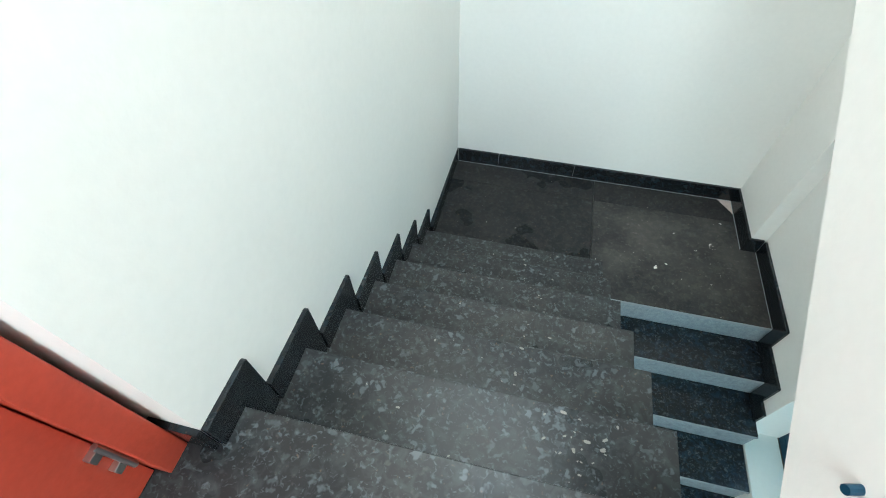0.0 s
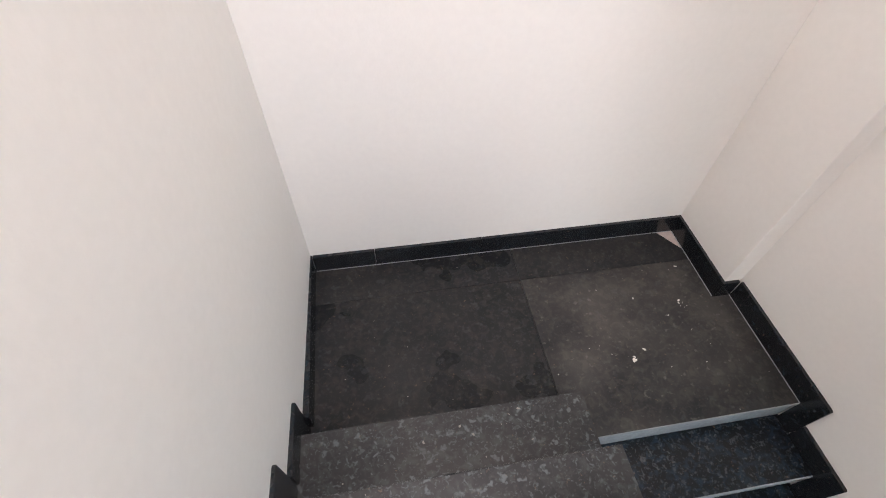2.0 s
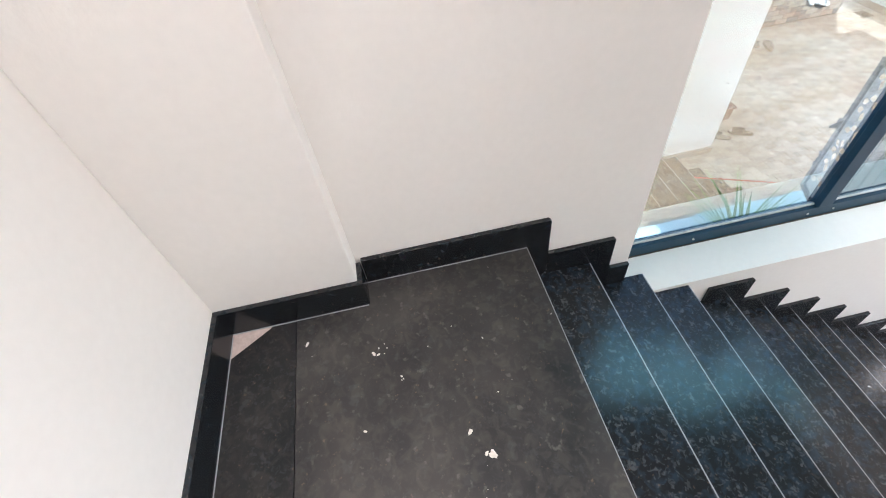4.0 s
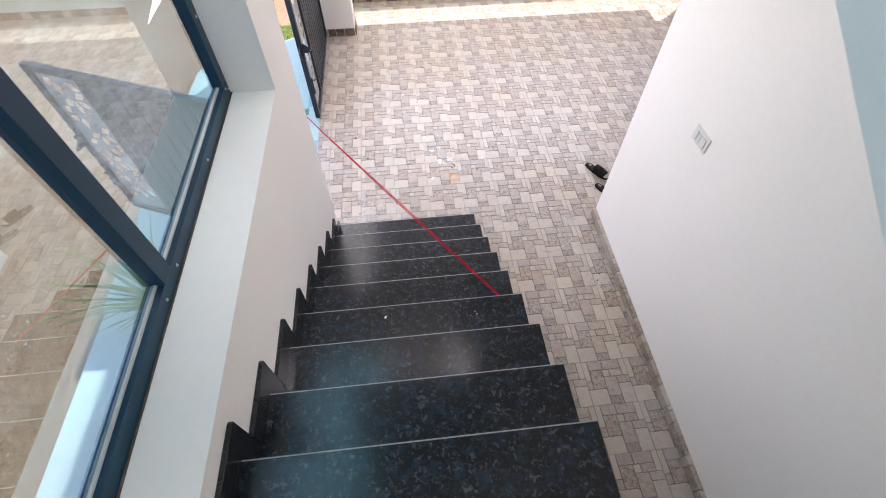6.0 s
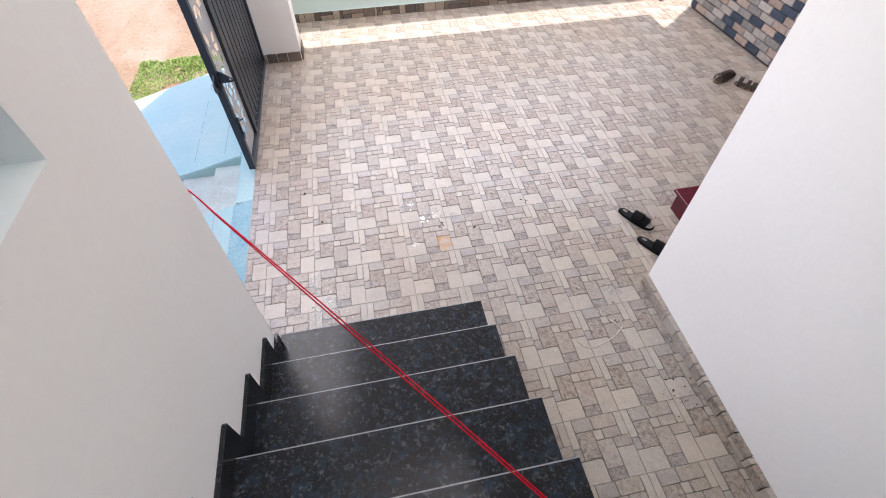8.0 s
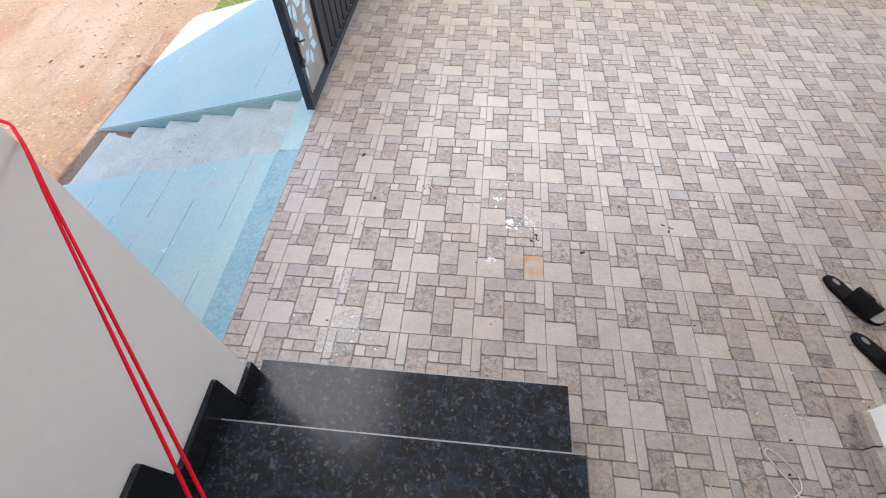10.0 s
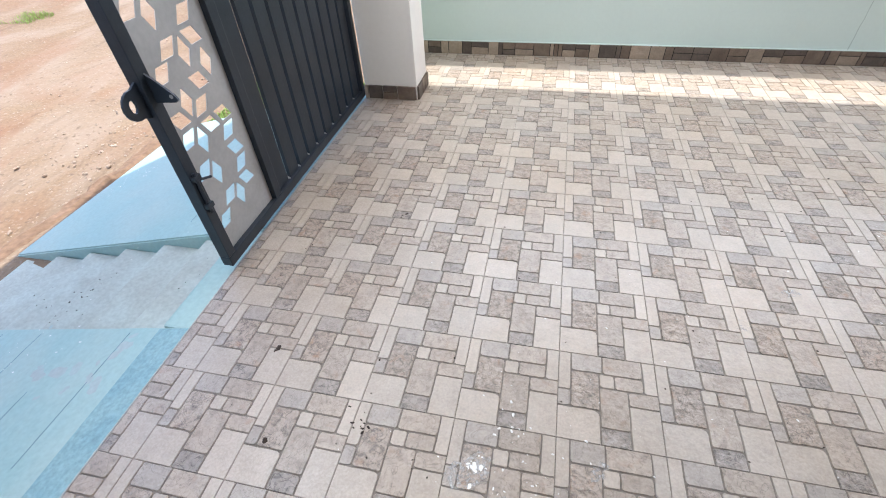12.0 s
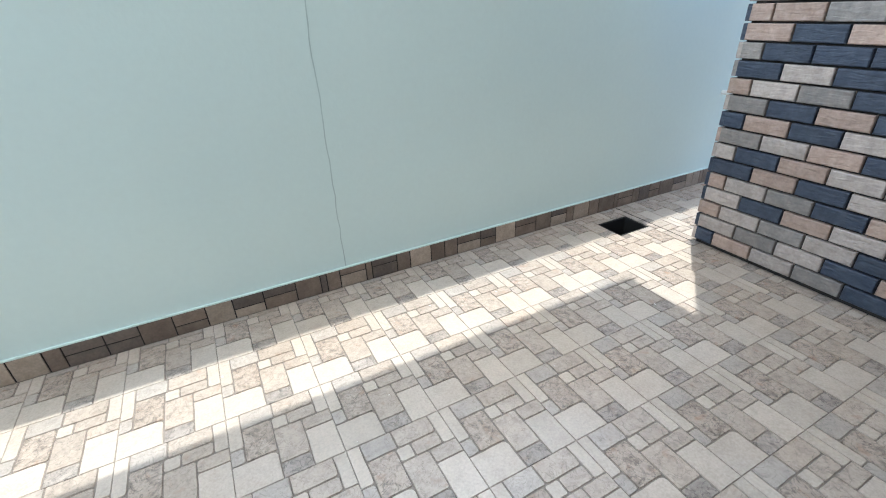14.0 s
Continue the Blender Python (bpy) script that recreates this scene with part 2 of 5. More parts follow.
def stone(name, base, other, relief, vein, mottle, speck):
    """Tile stone: each piece its own shade, with cloudy mottles, dark pits, hairline veins and rusty specks."""
    m = material(name, base, 0.36, spec=0.65, vary=other, scale=14, grain=0.10, grain_scale=130, bump=relief, bump_scale=48)
    n, l = m.node_tree.nodes, m.node_tree.links
    b = n["Principled BSDF"]
    src = b.inputs["Base Color"].links[0].from_socket
    geo = n.new("ShaderNodeNewGeometry")
    info = n.new("ShaderNodeObjectInfo")

    def fac(scale, detail, distortion, lo, hi, to_lo, to_hi, rough=0.5):
        t = n.new("ShaderNodeTexNoise")
        for k, v in (("Scale", scale), ("Detail", detail), ("Distortion", distortion), ("Roughness", rough)):
            t.inputs[k].default_value = v
        l.new(geo.outputs["Position"], t.inputs["Vector"])
        r = n.new("ShaderNodeMapRange")
        for k, v in zip(("From Min", "From Max", "To Min", "To Max"), (lo, hi, to_lo, to_hi)):
            r.inputs[k].default_value = v
        l.new(t.outputs["Fac"], r.inputs["Value"])
        return r.outputs[0]

    def times(x, y):
        q = n.new("ShaderNodeMath"); q.operation = "MULTIPLY"
        l.new(x, q.inputs[0]); l.new(y, q.inputs[1])
        return q.outputs[0]

    def tint(col, colour, f, blend="MIX"):
        x = n.new("ShaderNodeMix"); x.data_type = "RGBA"; x.blend_type = blend
        l.new(col, x.inputs["A"]); x.inputs["B"].default_value = (*colour, 1); l.new(f, x.inputs["Factor"])
        return x.outputs["Result"]
    add = n.new("ShaderNodeMath"); add.operation = "ADD"
    l.new(geo.outputs["Random Per Island"], add.inputs[0]); l.new(info.outputs["Random"], add.inputs[1])
    own = n.new("ShaderNodeMath"); own.operation = "FRACT"; l.new(add.outputs[0], own.inputs[0])
    shade = n.new("ShaderNodeMapRange"); shade.inputs["To Min"].default_value, shade.inputs["To Max"].default_value = 0.94, 1.06
    l.new(own.outputs[0], shade.inputs["Value"])
    # hairline veins where a warped noise crosses its middle
    wave = n.new("ShaderNodeTexNoise")
    wave.inputs["Scale"].default_value, wave.inputs["Detail"].default_value, wave.inputs["Distortion"].default_value = 15, 6, 1.8
    l.new(geo.outputs["Position"], wave.inputs["Vector"])
    fold = n.new("ShaderNodeMath"); fold.operation = "PINGPONG"; fold.inputs[1].default_value = 0.5
    l.new(wave.outputs["Fac"], fold.inputs[0])
    line = n.new("ShaderNodeMapRange")
    for k, v in zip(("From Min", "From Max", "To Min", "To Max"), (0.482, 0.498, 1.0, 1 - vein)):
        line.inputs[k].default_value = v
    l.new(fold.outputs[0], line.inputs["Value"])
    dark = fac(38, 9, 0.5, 0.47, 0.66, 1.0, 1 - mottle, 0.68)
    amount = times(times(shade.outputs[0], line.outputs[0]), dark)
    sc = n.new("ShaderNodeVectorMath"); sc.operation = "SCALE"
    l.new(src, sc.inputs[0]); l.new(amount, sc.inputs["Scale"])
    col = tint(sc.outputs[0], (0.30, 0.17, 0.105), fac(21, 5, 0.4, 0.60, 0.74, 0.0, speck))
    col = tint(col, (0.50, 0.46, 0.42), fac(55, 4, 0.0, 0.63, 0.76, 0.0, 0.35))
    # broad warm and cool fields over many tiles
    col = tint(col, (1.0, 0.945, 0.88), fac(1.3, 4, 0.0, 0.40, 0.65, 0.0, 1.0), "MULTIPLY")
    l.new(col, b.inputs["Base Color"])
    return m
M_TILES = [stone("cream_stone", (0.435, 0.385, 0.335), (0.400, 0.350, 0.300), 0.15, 0.08, 0.10, 0.10), stone("beige_stone", (0.385, 0.330, 0.282), (0.345, 0.292, 0.246), 0.30, 0.32, 0.28, 0.40),
           stone("grey_stone", (0.358, 0.322, 0.290), (0.322, 0.288, 0.258), 0.25, 0.28, 0.20, 0.12), stone("rough_brown_stone", (0.375, 0.315, 0.265), (0.325, 0.270, 0.226), 0.75, 0.5, 0.60, 0.7),
           stone("dark_slate_stone", (0.325, 0.288, 0.258), (0.250, 0.221, 0.198), 0.7, 0.55, 0.50, 0.25)]


def brick_material(name, base, other):
    m = material(name, base, 0.6, vary=other, scale=25, grain=0.12, grain_scale=90, bump=0.55, bump_scale=38, per_object=0.15)
    # hand-drawn streaks along the courses
    n, l = m.node_tree.nodes, m.node_tree.links
    geo = n.new("ShaderNodeNewGeometry")
    flat = n.new("ShaderNodeVectorMath"); flat.operation = "MULTIPLY"; flat.inputs[1].default_value = (1.0, 0.22, 1.0)
    l.new(geo.outputs["Position"], flat.inputs[0])
    streak = n.new("ShaderNodeTexNoise"); streak.inputs["Scale"].default_value, streak.inputs["Detail"].default_value, streak.inputs["Distortion"].default_value = 75, 3, 0.6
    l.new(flat.outputs[0], streak.inputs["Vector"])
    bump = n.new("ShaderNodeBump"); bump.inputs["Strength"].default_value, bump.inputs["Distance"].default_value = 0.9, 0.008
    l.new(streak.outputs["Fac"], bump.inputs["Height"])
    l.new(bump.outputs[0], n["Principled BSDF"].inputs["Normal"])
    return m
M_BRICKS = [brick_material("black_brick", (0.024, 0.036, 0.062), (0.045, 0.060, 0.088)), brick_material("grey_brick", (0.19, 0.175, 0.165), (0.25, 0.225, 0.205)), brick_material("beige_brick", (0.41, 0.355, 0.32), (0.33, 0.285, 0.255)), brick_material("tan_brick", (0.37, 0.275, 0.225), (0.30, 0.215, 0.175))]


def granite(name, dust, rough, flecks=1.0, blotch=(0.036, 0.042, 0.048), spec=0.28, flake=30.0):
    """Black granite with soft grey-blue flakes, brown specks and a film of dust."""
    m = bpy.data.materials.new(name)
    m.use_nodes = True
    n, l = m.node_tree.nodes, m.node_tree.links
    b = n["Principled BSDF"]
    geo = n.new("ShaderNodeNewGeometry")
    info = n.new("ShaderNodeObjectInfo")
    off = n.new("ShaderNodeVectorMath"); off.operation = "MULTIPLY_ADD"
    off.inputs[1].default_value = (3.7, 5.1, 2.3)
    l.new(info.outputs["Random"], off.inputs[0]); l.new(geo.outputs["Position"], off.inputs[2])

    def noise_at(scale, detail, distortion=0.0):
        t = n.new("ShaderNodeTexNoise")
        t.inputs["Scale"].default_value, t.inputs["Detail"].default_value, t.inputs["Distortion"].default_value = scale, detail, distortion
        l.new(off.outputs[0], t.inputs["Vector"])
        return t.outputs["Fac"]

    def ranged(src, a, c, lo, hi):
        r = n.new("ShaderNodeMapRange")
        for k, v in zip(("From Min", "From Max", "To Min", "To Max"), (a, c, lo, hi)):
            r.inputs[k].default_value = v
        l.new(src, r.inputs["Value"])
        return r.outputs[0]

    def over(bottom, colour, fac):
        x = n.new("ShaderNodeMix"); x.data_type = "RGBA"
        if isinstance(bottom, tuple):
            x.inputs["A"].default_value = (*bottom, 1)
        else:
            l.new(bottom, x.inputs["A"])
        x.inputs["B"].default_value = (*colour, 1)
        l.new(fac, x.inputs["Factor"])
        return x.outputs["Result"]
    col = over((0.009, 0.010, 0.012), blotch, ranged(noise_at(30, 5, 0.8), 0.47, 0.66, 0.0, 1.0))
    vor = n.new("ShaderNodeTexVoronoi"); vor.inputs["Scale"].default_value = flake
    warp = n.new("ShaderNodeVectorMath"); warp.operation = "MULTIPLY_ADD"; warp.inputs[1].default_value = (0.085, 0.065, 0.07)
    wn_ = n.new("ShaderNodeTexNoise"); wn_.inputs["Scale"].default_value = 30; l.new(off.outputs[0], wn_.inputs["Vector"])
    l.new(wn_.outputs["Color"], warp.inputs[0]); l.new(off.outputs[0], warp.inputs[2]); l.new(warp.outputs[0], vor.inputs["Vector"])
    sep = n.new("ShaderNodeSeparateColor"); l.new(vor.outputs["Color"], sep.inputs[0])
    fm = n.new("ShaderNodeMath"); fm.operation = "MULTIPLY"
    l.new(ranged(vor.outputs["Distance"], 0.46, 0.26, 0.0, 1.0), fm.inputs[0]); l.new(ranged(sep.outputs[0], 0.62, 0.97, 0.0, 0.62 * flecks), fm.inputs[1])
    col = over(col, (0.125, 0.140, 0.152), fm.outputs[0])
    col = over(col, (0.085, 0.098, 0.110), ranged(noise_at(62, 3, 1.2), 0.57, 0.70, 0.0, 0.7 * flecks))
    col = over(col, (0.16, 0.10, 0.065), ranged(noise_at(75, 2), 0.68, 0.78, 0.0, 0.5))
    film = noise_at(3.2, 3)
    dusty = ranged(film, 0.3, 0.75, 0.1 * dust, dust)
    col = over(col, (0.185, 0.165, 0.145), dusty)
    col = over(col, (0.24, 0.22, 0.20), ranged(noise_at(42, 3), 0.64, 0.74, 0.0, 0.75 * dust))
    l.new(col, b.inputs["Base Color"])
    l.new(ranged(film, 0.25, 0.75, rough, rough + 0.06 + 0.45 * dust), b.inputs["Roughness"])
    b.inputs["Specular IOR Level"].default_value = spec
    bt = n.new("ShaderNodeTexNoise"); bt.inputs["Scale"].default_value = 120
    l.new(geo.outputs["Position"], bt.inputs["Vector"])
    bp = n.new("ShaderNodeBump"); bp.inputs["Strength"].default_value, bp.inputs["Distance"].default_value = 0.04, 0.004
    l.new(bt.outputs["Fac"], bp.inputs["Height"]); l.new(bp.outputs[0], b.inputs["Normal"])
    return m

# Its blue blotches hold grey-blue flakes and some painted sky sheen.
M_GRANITE = granite("black_granite", 0.012, 0.15, 0.75, (0.016, 0.026, 0.040), 0.34, 50.0)
M_GRANITE_LAND = granite("landing_granite", 0.12, 0.24, 0.22, (0.022, 0.021, 0.020), 0.14)
M_GRANITE_BROWN = granite("brown_dusted_granite", 0.33, 0.34, 0.18, (0.030, 0.028, 0.026), 0.18)
M_GRANITE_DUSTY = granite("dusty_black_granite", 0.17, 0.24, 1.05, (0.026, 0.030, 0.032), 0.22, 34.0)
# The blue blotch tone stands in for the skirting's bluish sheen.
M_GRANITE_SKIRT = granite("polished_black_granite", 0.03, 0.14, 0.0, (0.013, 0.020, 0.026), 0.5)
M_RISER = material("pale_grey_granite", (0.30, 0.335, 0.36), 0.35, vary=(0.22, 0.25, 0.28), scale=38, grain=0.2, grain_scale=120, bump=0.05)
# Pale tone for joints; on nosings it also paints in their line of light.
M_CUT = material("pale_edge_and_joint", (0.33, 0.34, 0.35), 0.5, vary=(0.26, 0.27, 0.28), scale=60, grain=0.2, bump=0.05)

M_GLASS = bpy.data.materials.new("clear_glass")
M_GLASS.use_nodes = True
gb = M_GLASS.node_tree.nodes["Principled BSDF"]
gb.inputs["Specular Tint"].default_value = (0.78, 0.93, 1.0, 1)
gb.inputs["Base Color"].default_value = (0.52, 0.70, 0.75, 1)
gb.inputs["Transmission Weight"].default_value, gb.inputs["Roughness"].default_value, gb.inputs["IOR"].default_value = 1.0, 0.0, 3.3


# ---- building helpers ----
def bm_box(x0, x1, y0, y1, z0, z1, bevel=0.0, bm=None):
    bm = bm or bmesh.new()
    r = bmesh.ops.create_cube(bm, size=1, matrix=Matrix.Translation(((x0 + x1) / 2, (y0 + y1) / 2, (z0 + z1) / 2)) @ Matrix.Diagonal((x1 - x0, y1 - y0, z1 - z0, 1)))
    if bevel:
        es = list({e for v in r["verts"] for e in v.link_edges})
        bmesh.ops.bevel(bm, geom=es, offset=bevel, segments=2, affect="EDGES", profile=0.6)
    return bm


def bm_prism(pts, axis, a, b, bevel=0.0, bm=None):
    """The polygon pts, in the two other axes, drawn out along an axis from a to b."""
    bm = bm or bmesh.new()
    def at(p, v):
        q = list(p); q.insert("xyz".index(axis), v); return q
    lo = [bm.verts.new(at(p, a)) for p in pts]
    hi = [bm.verts.new(at(p, b)) for p in pts]
    faces = [bm.faces.new(lo), bm.faces.new(hi)]
    for i in range(len(pts)):
        j = (i + 1) % len(pts)
        faces.append(bm.faces.new((lo[i], lo[j], hi[j], hi[i])))
    bmesh.ops.recalc_face_normals(bm, faces=faces)
    if bevel:
        es = list({e for f in faces for e in f.edges})
        bmesh.ops.bevel(bm, geom=es, offset=bevel, segments=1, affect="EDGES")
    return bm


def mesh_of(name, bm, mat, smooth=False):
    me = bpy.data.meshes.new(name)
    bm.to_mesh(me); bm.free()
    me.materials.append(mat)
    if smooth:
        me.polygons.foreach_set("use_smooth", [True] * len(me.polygons))
    return me


def part(name, bm, mat, parent=None, label="", smooth=False):
    ob = new(name, mesh_of(name, bm, mat, smooth))
    ob.parent = parent
    if label:
        tagged(ob, label)
    return ob


def structure(name, bm, mat, label, category):
    return tagged(part(name, bm, mat), label, category, kind="structure")


def empty(name, label, category, place=(0, 0, 0), group="", kind=""):
    ob = new(name)
    ob.location = place
    ob.empty_display_size = 0.1
    return tagged(ob, label, category, group, kind)


def tube(name, pts, radius, mat, parent=None, label="", resolution=6):
    cu = bpy.data.curves.new(name, "CURVE")
    cu.dimensions = "3D"
    cu.bevel_depth, cu.bevel_resolution, cu.use_fill_caps = radius, 2, True
    sp = cu.splines.new("BEZIER")
    sp.bezier_points.add(len(pts) - 1)
    for bp_, p in zip(sp.bezier_points, pts):
        bp_.co = p
        bp_.handle_left_type = bp_.handle_right_type = "AUTO"
    sp.resolution_u = resolution
    tmp = bpy.data.objects.new(name, cu)
    scene.collection.objects.link(tmp)
    me = bpy.data.meshes.new_from_object(tmp.evaluated_get(bpy.context.evaluated_depsgraph_get()))
    bpy.data.objects.remove(tmp)
    bpy.data.curves.remove(cu)
    me.materials.clear(); me.materials.append(mat)
    ob = new(name, me)
    ob.parent = parent
    if label:
        tagged(ob, label)
    return ob


# ---- plan ----
RISE, TREAD = 0.1721, 0.256            # lower flight
RISE_UP, TREAD_UP = 0.1747, 0.2469     # upper flight
Y_FOOT = -2.02                         # foot of the lower flight
X_WIN, X_OPEN = -1.649, -0.5615        # window wall and open side of the lower flight
X_UP = -0.649                          # open side of the upper flight
Z_LAND = 13 * RISE
Y_EDGE = Y_FOOT - 12 * TREAD           # front of the landing
Y_UP = -5.227                          # foot of the upper flight
Y_BACK = -6.1035
Z_TOP = Z_LAND + 7 * RISE_UP
Y_TOP = Y_UP + 6 * TREAD_UP
SK, TIP = 0.111, 0.082
Z_DIRT = -0.48
SILL, HEAD = 1.74, 3.9
WIN_A, WIN_B = -4.67, -2.515
X_OUT = -1.905
Y_CWALL = 2.075
Z_ROOF = 3.1


def x_house(y):
    """The house wall stands a little askew to the floor tiles."""
    return 0.508 + (y + 1.98) * 0.0229


# ---- structure ----
# ground outside, one sheet with a shallow relief
bm = bmesh.new()
NX, NY = 70, 70
def grid_at(i, n):
    u = 2 * i / n - 1
    return math.copysign(abs(u) ** 3, u) * 900 + u * 14
vs = []
for i in range(NX + 1):
    row = []
    for j in range(NY + 1):
        x, y = grid_at(i, NX) - 5, grid_at(j, NY) + 0.5
        z = Z_DIRT + 0.05 * noise.noise((x * 0.6, y * 0.6, 0)) + 0.02 * noise.noise((x * 2.3, y * 2.3, 4))
        if x > -2.0 and abs(y) < 60:
            z = min(z, Z_DIRT - 0.08)
        row.append(bm.verts.new((x, y, z)))
    vs.append(row)
for i in range(NX):
    for j in range(NY):
        bm.faces.new((vs[i][j], vs[i + 1][j], vs[i + 1][j + 1], vs[i][j + 1]))
ground = structure("ground", bm, M_DIRT, "bare reddish dirt road with gravel and wheel tracks", "ground")

# porch plinth under the tiles
PIT = (2.61, 2.832, 1.772, 1.945)
bm = bm_box(X_OUT - 0.02, PIT[0], -6.3, 2.3, Z_DIRT - 0.3, -0.0035)
bm_box(PIT[1], 9.0, -6.3, 2.3, Z_DIRT - 0.3, -0.0035, bm=bm)
bm_box(PIT[0], PIT[1], -6.3, PIT[2], Z_DIRT - 0.3, -0.0035, bm=bm)
bm_box(PIT[0], PIT[1], PIT[3], 2.3, Z_DIRT - 0.3, -0.0035, bm=bm)
structure("floor", bm, M_GROUT, "raised porch base of dark cement under stone-pattern tiles", "floor")

# window wall with its opening
bm = bm_box(X_OUT, X_WIN, -6.35, WIN_A, Z_DIRT - 0.2, 7.2)
bm_box(X_OUT, X_WIN, WIN_B, -2.09, Z_DIRT - 0.2, 7.2, bm=bm)
bm_box(X_OUT, X_WIN, WIN_A, WIN_B, Z_DIRT - 0.2, SILL, bm=bm)
bm_box(X_OUT, X_WIN, WIN_A, WIN_B, HEAD, 7.2, bm=bm)
structure("wall_window", bm, M_WALL, "cream painted stairwell wall with a large window opening", "wall")
structure("pillar", bm_box(X_WIN, -1.5576, Y_BACK, -5.6617, 0, 7.2, 0.004), M_WALL, "shallow cream painted corner pillar on the landing", "pillar")
structure("wall_back", bm_box(X_OUT, 0.7, Y_BACK - 0.23, Y_BACK, Z_DIRT - 0.2, 7.2), M_WALL, "plain cream painted wall behind the landing", "wall")

# house wall along the stairs, with the upper door opening
DOOR_A, DOOR_B, DOOR_TOP = -3.653, -2.75, Z_TOP + 2.08
def house_piece(y0, y1, z0, z1, bm):
    return bm_prism([(x_house(y0), y0), (x_house(y1), y1), (x_house(y1) + 0.23, y1), (x_house(y0) + 0.23, y0)], "z", z0, z1, bm=bm)
bm = bmesh.new()
house_piece(-6.33, DOOR_A, -0.2, 7.2, bm)
house_piece(DOOR_A, DOOR_B, -0.2, Z_TOP - 0.005, bm)
house_piece(DOOR_A, DOOR_B, DOOR_TOP, 7.2, bm)
house_piece(DOOR_B, -1.98, -0.2, 7.2, bm)
structure("wall_house", bm, M_WALL, "cream painted house wall beside the stairs", "wall")
structure("wall_front", bm_box(0.73, 3.4, -2.21, -1.98, -0.2, 7.2), M_WALL, "cream painted front wall of the house", "wall")
structure("wall_room", bm_box(0.75, 1.6, -3.9, -2.4, Z_TOP - 0.2, 7.2), M_ROOM, "plain wall of the dark room behind the red door", "wall")

# Added, unseen: keeps the sky beyond out of the treads' reflections.
bm = bm_box(X_OUT, -1.25, -1.96, -1.86, Z_ROOF + 0.152, 7.19)
bm_box(-1.25, 0.72, -1.96, -1.86, Z_ROOF + 0.152, 4.9, bm=bm)
structure("wall_sky_screen", bm, M_WALL, "unseen white wall added above the porch roof to screen off sky", "wall")

# roof over the porch and the stairwell
structure("ceiling", bm_box(X_OUT, 2.98, -1.98, 1.96, Z_ROOF, Z_ROOF + 0.15), M_WALL, "flat white porch roof slab", "ceiling")
structure("ceiling_overhang", bm_prism([(-3.04, -2.2), (X_OUT - 0.002, -2.2), (X_OUT - 0.002, 2.2), (-2.15, 2.16), (-3.0, 1.24)], "z", Z_ROOF, Z_ROOF + 0.15), M_WALL, "white overhanging balcony slab above the ramps", "ceiling")
# Unseen slab reaching out to keep the sun off; its gap is made up.
bm = bm_box(X_OUT, 3.4, -3.9, -0.9, 7.2, 7.35)
bm_box(X_OUT, -1.6, -6.33, -3.9, 7.2, 7.35, bm=bm)
bm_box(0.4, 3.4, -6.33, -3.9, 7.2, 7.35, bm=bm)
bm_box(-1.6, 0.4, -6.33, -6.0, 7.2, 7.35, bm=bm)
# Unseen cover slab, added above the made-up gap.
structure("ceiling_gap_cover", bm_box(X_OUT, 3.4, -6.33, -2.4, 8.3, 8.4), M_WALL, "unseen white cover slab added above the ceiling gap", "ceiling")
structure("ceiling_stairwell", bm, M_WALL, "unseen white slab supposed over the stairwell, with a made-up gap", "ceiling")
structure("floor_upper", bm_box(X_UP, 0.43, Y_TOP + 0.02, -1.98, Z_TOP - 0.16, Z_TOP - 0.021), M_WALL, "concrete slab of the upper landing", "floor")
structure("floor_upper_granite", bm_box(X_UP - 0.01, 0.66, Y_TOP, -1.98, Z_TOP - 0.02, Z_TOP, 0.003), M_GRANITE_DUSTY, "dusty black granite slab at the head of the stairs", "floor")
# flight to the next storey above the lower flight, seen from its plastered side
pts3 = [(-3.0, 3.277), (-5.1, 4.70), (-5.1, 5.5), (-3.0, 4.1)]
structure("stair_parapet", bm_prism(pts3, "x", -0.75, -0.60, 0.0), M_WALL, "cream plastered side of the flight to the next storey", "wall")
structure("stair_soffit", bm_prism([(-3.0, 3.287), (-5.1, 4.71), (-5.1, 4.87), (-3.0, 3.447)], "x", X_WIN, -0.752), M_WALL, "cream painted underside of the flight to the next storey", "ceiling")

# compound wall, gate pillar and side wall
structure("wall_compound", bm_box(-1.9, 9.0, Y_CWALL, Y_CWALL + 0.15, -0.9, 1.62), M_MINT, "mint green painted compound wall with a fine vertical crack", "wall")
structure("wall_side", bm_box(-1.93, -1.80, 1.47, Y_CWALL, -0.9, 1.62), M_MINT, "mint green return of the compound wall behind the gate pillar", "wall")
structure("pillar_gate", bm_box(-1.925, -1.567, 1.22, 1.475, -0.9, 1.75, 0.005), M_WALL, "white painted gate pillar with a stone tile base", "pillar")
structure("wall_brick", bm_box(2.892, 3.16, -2.2, 1.53, -0.2, 6.0), M_MORTAR, "dark mortar backing of the brick-clad wall", "wall")

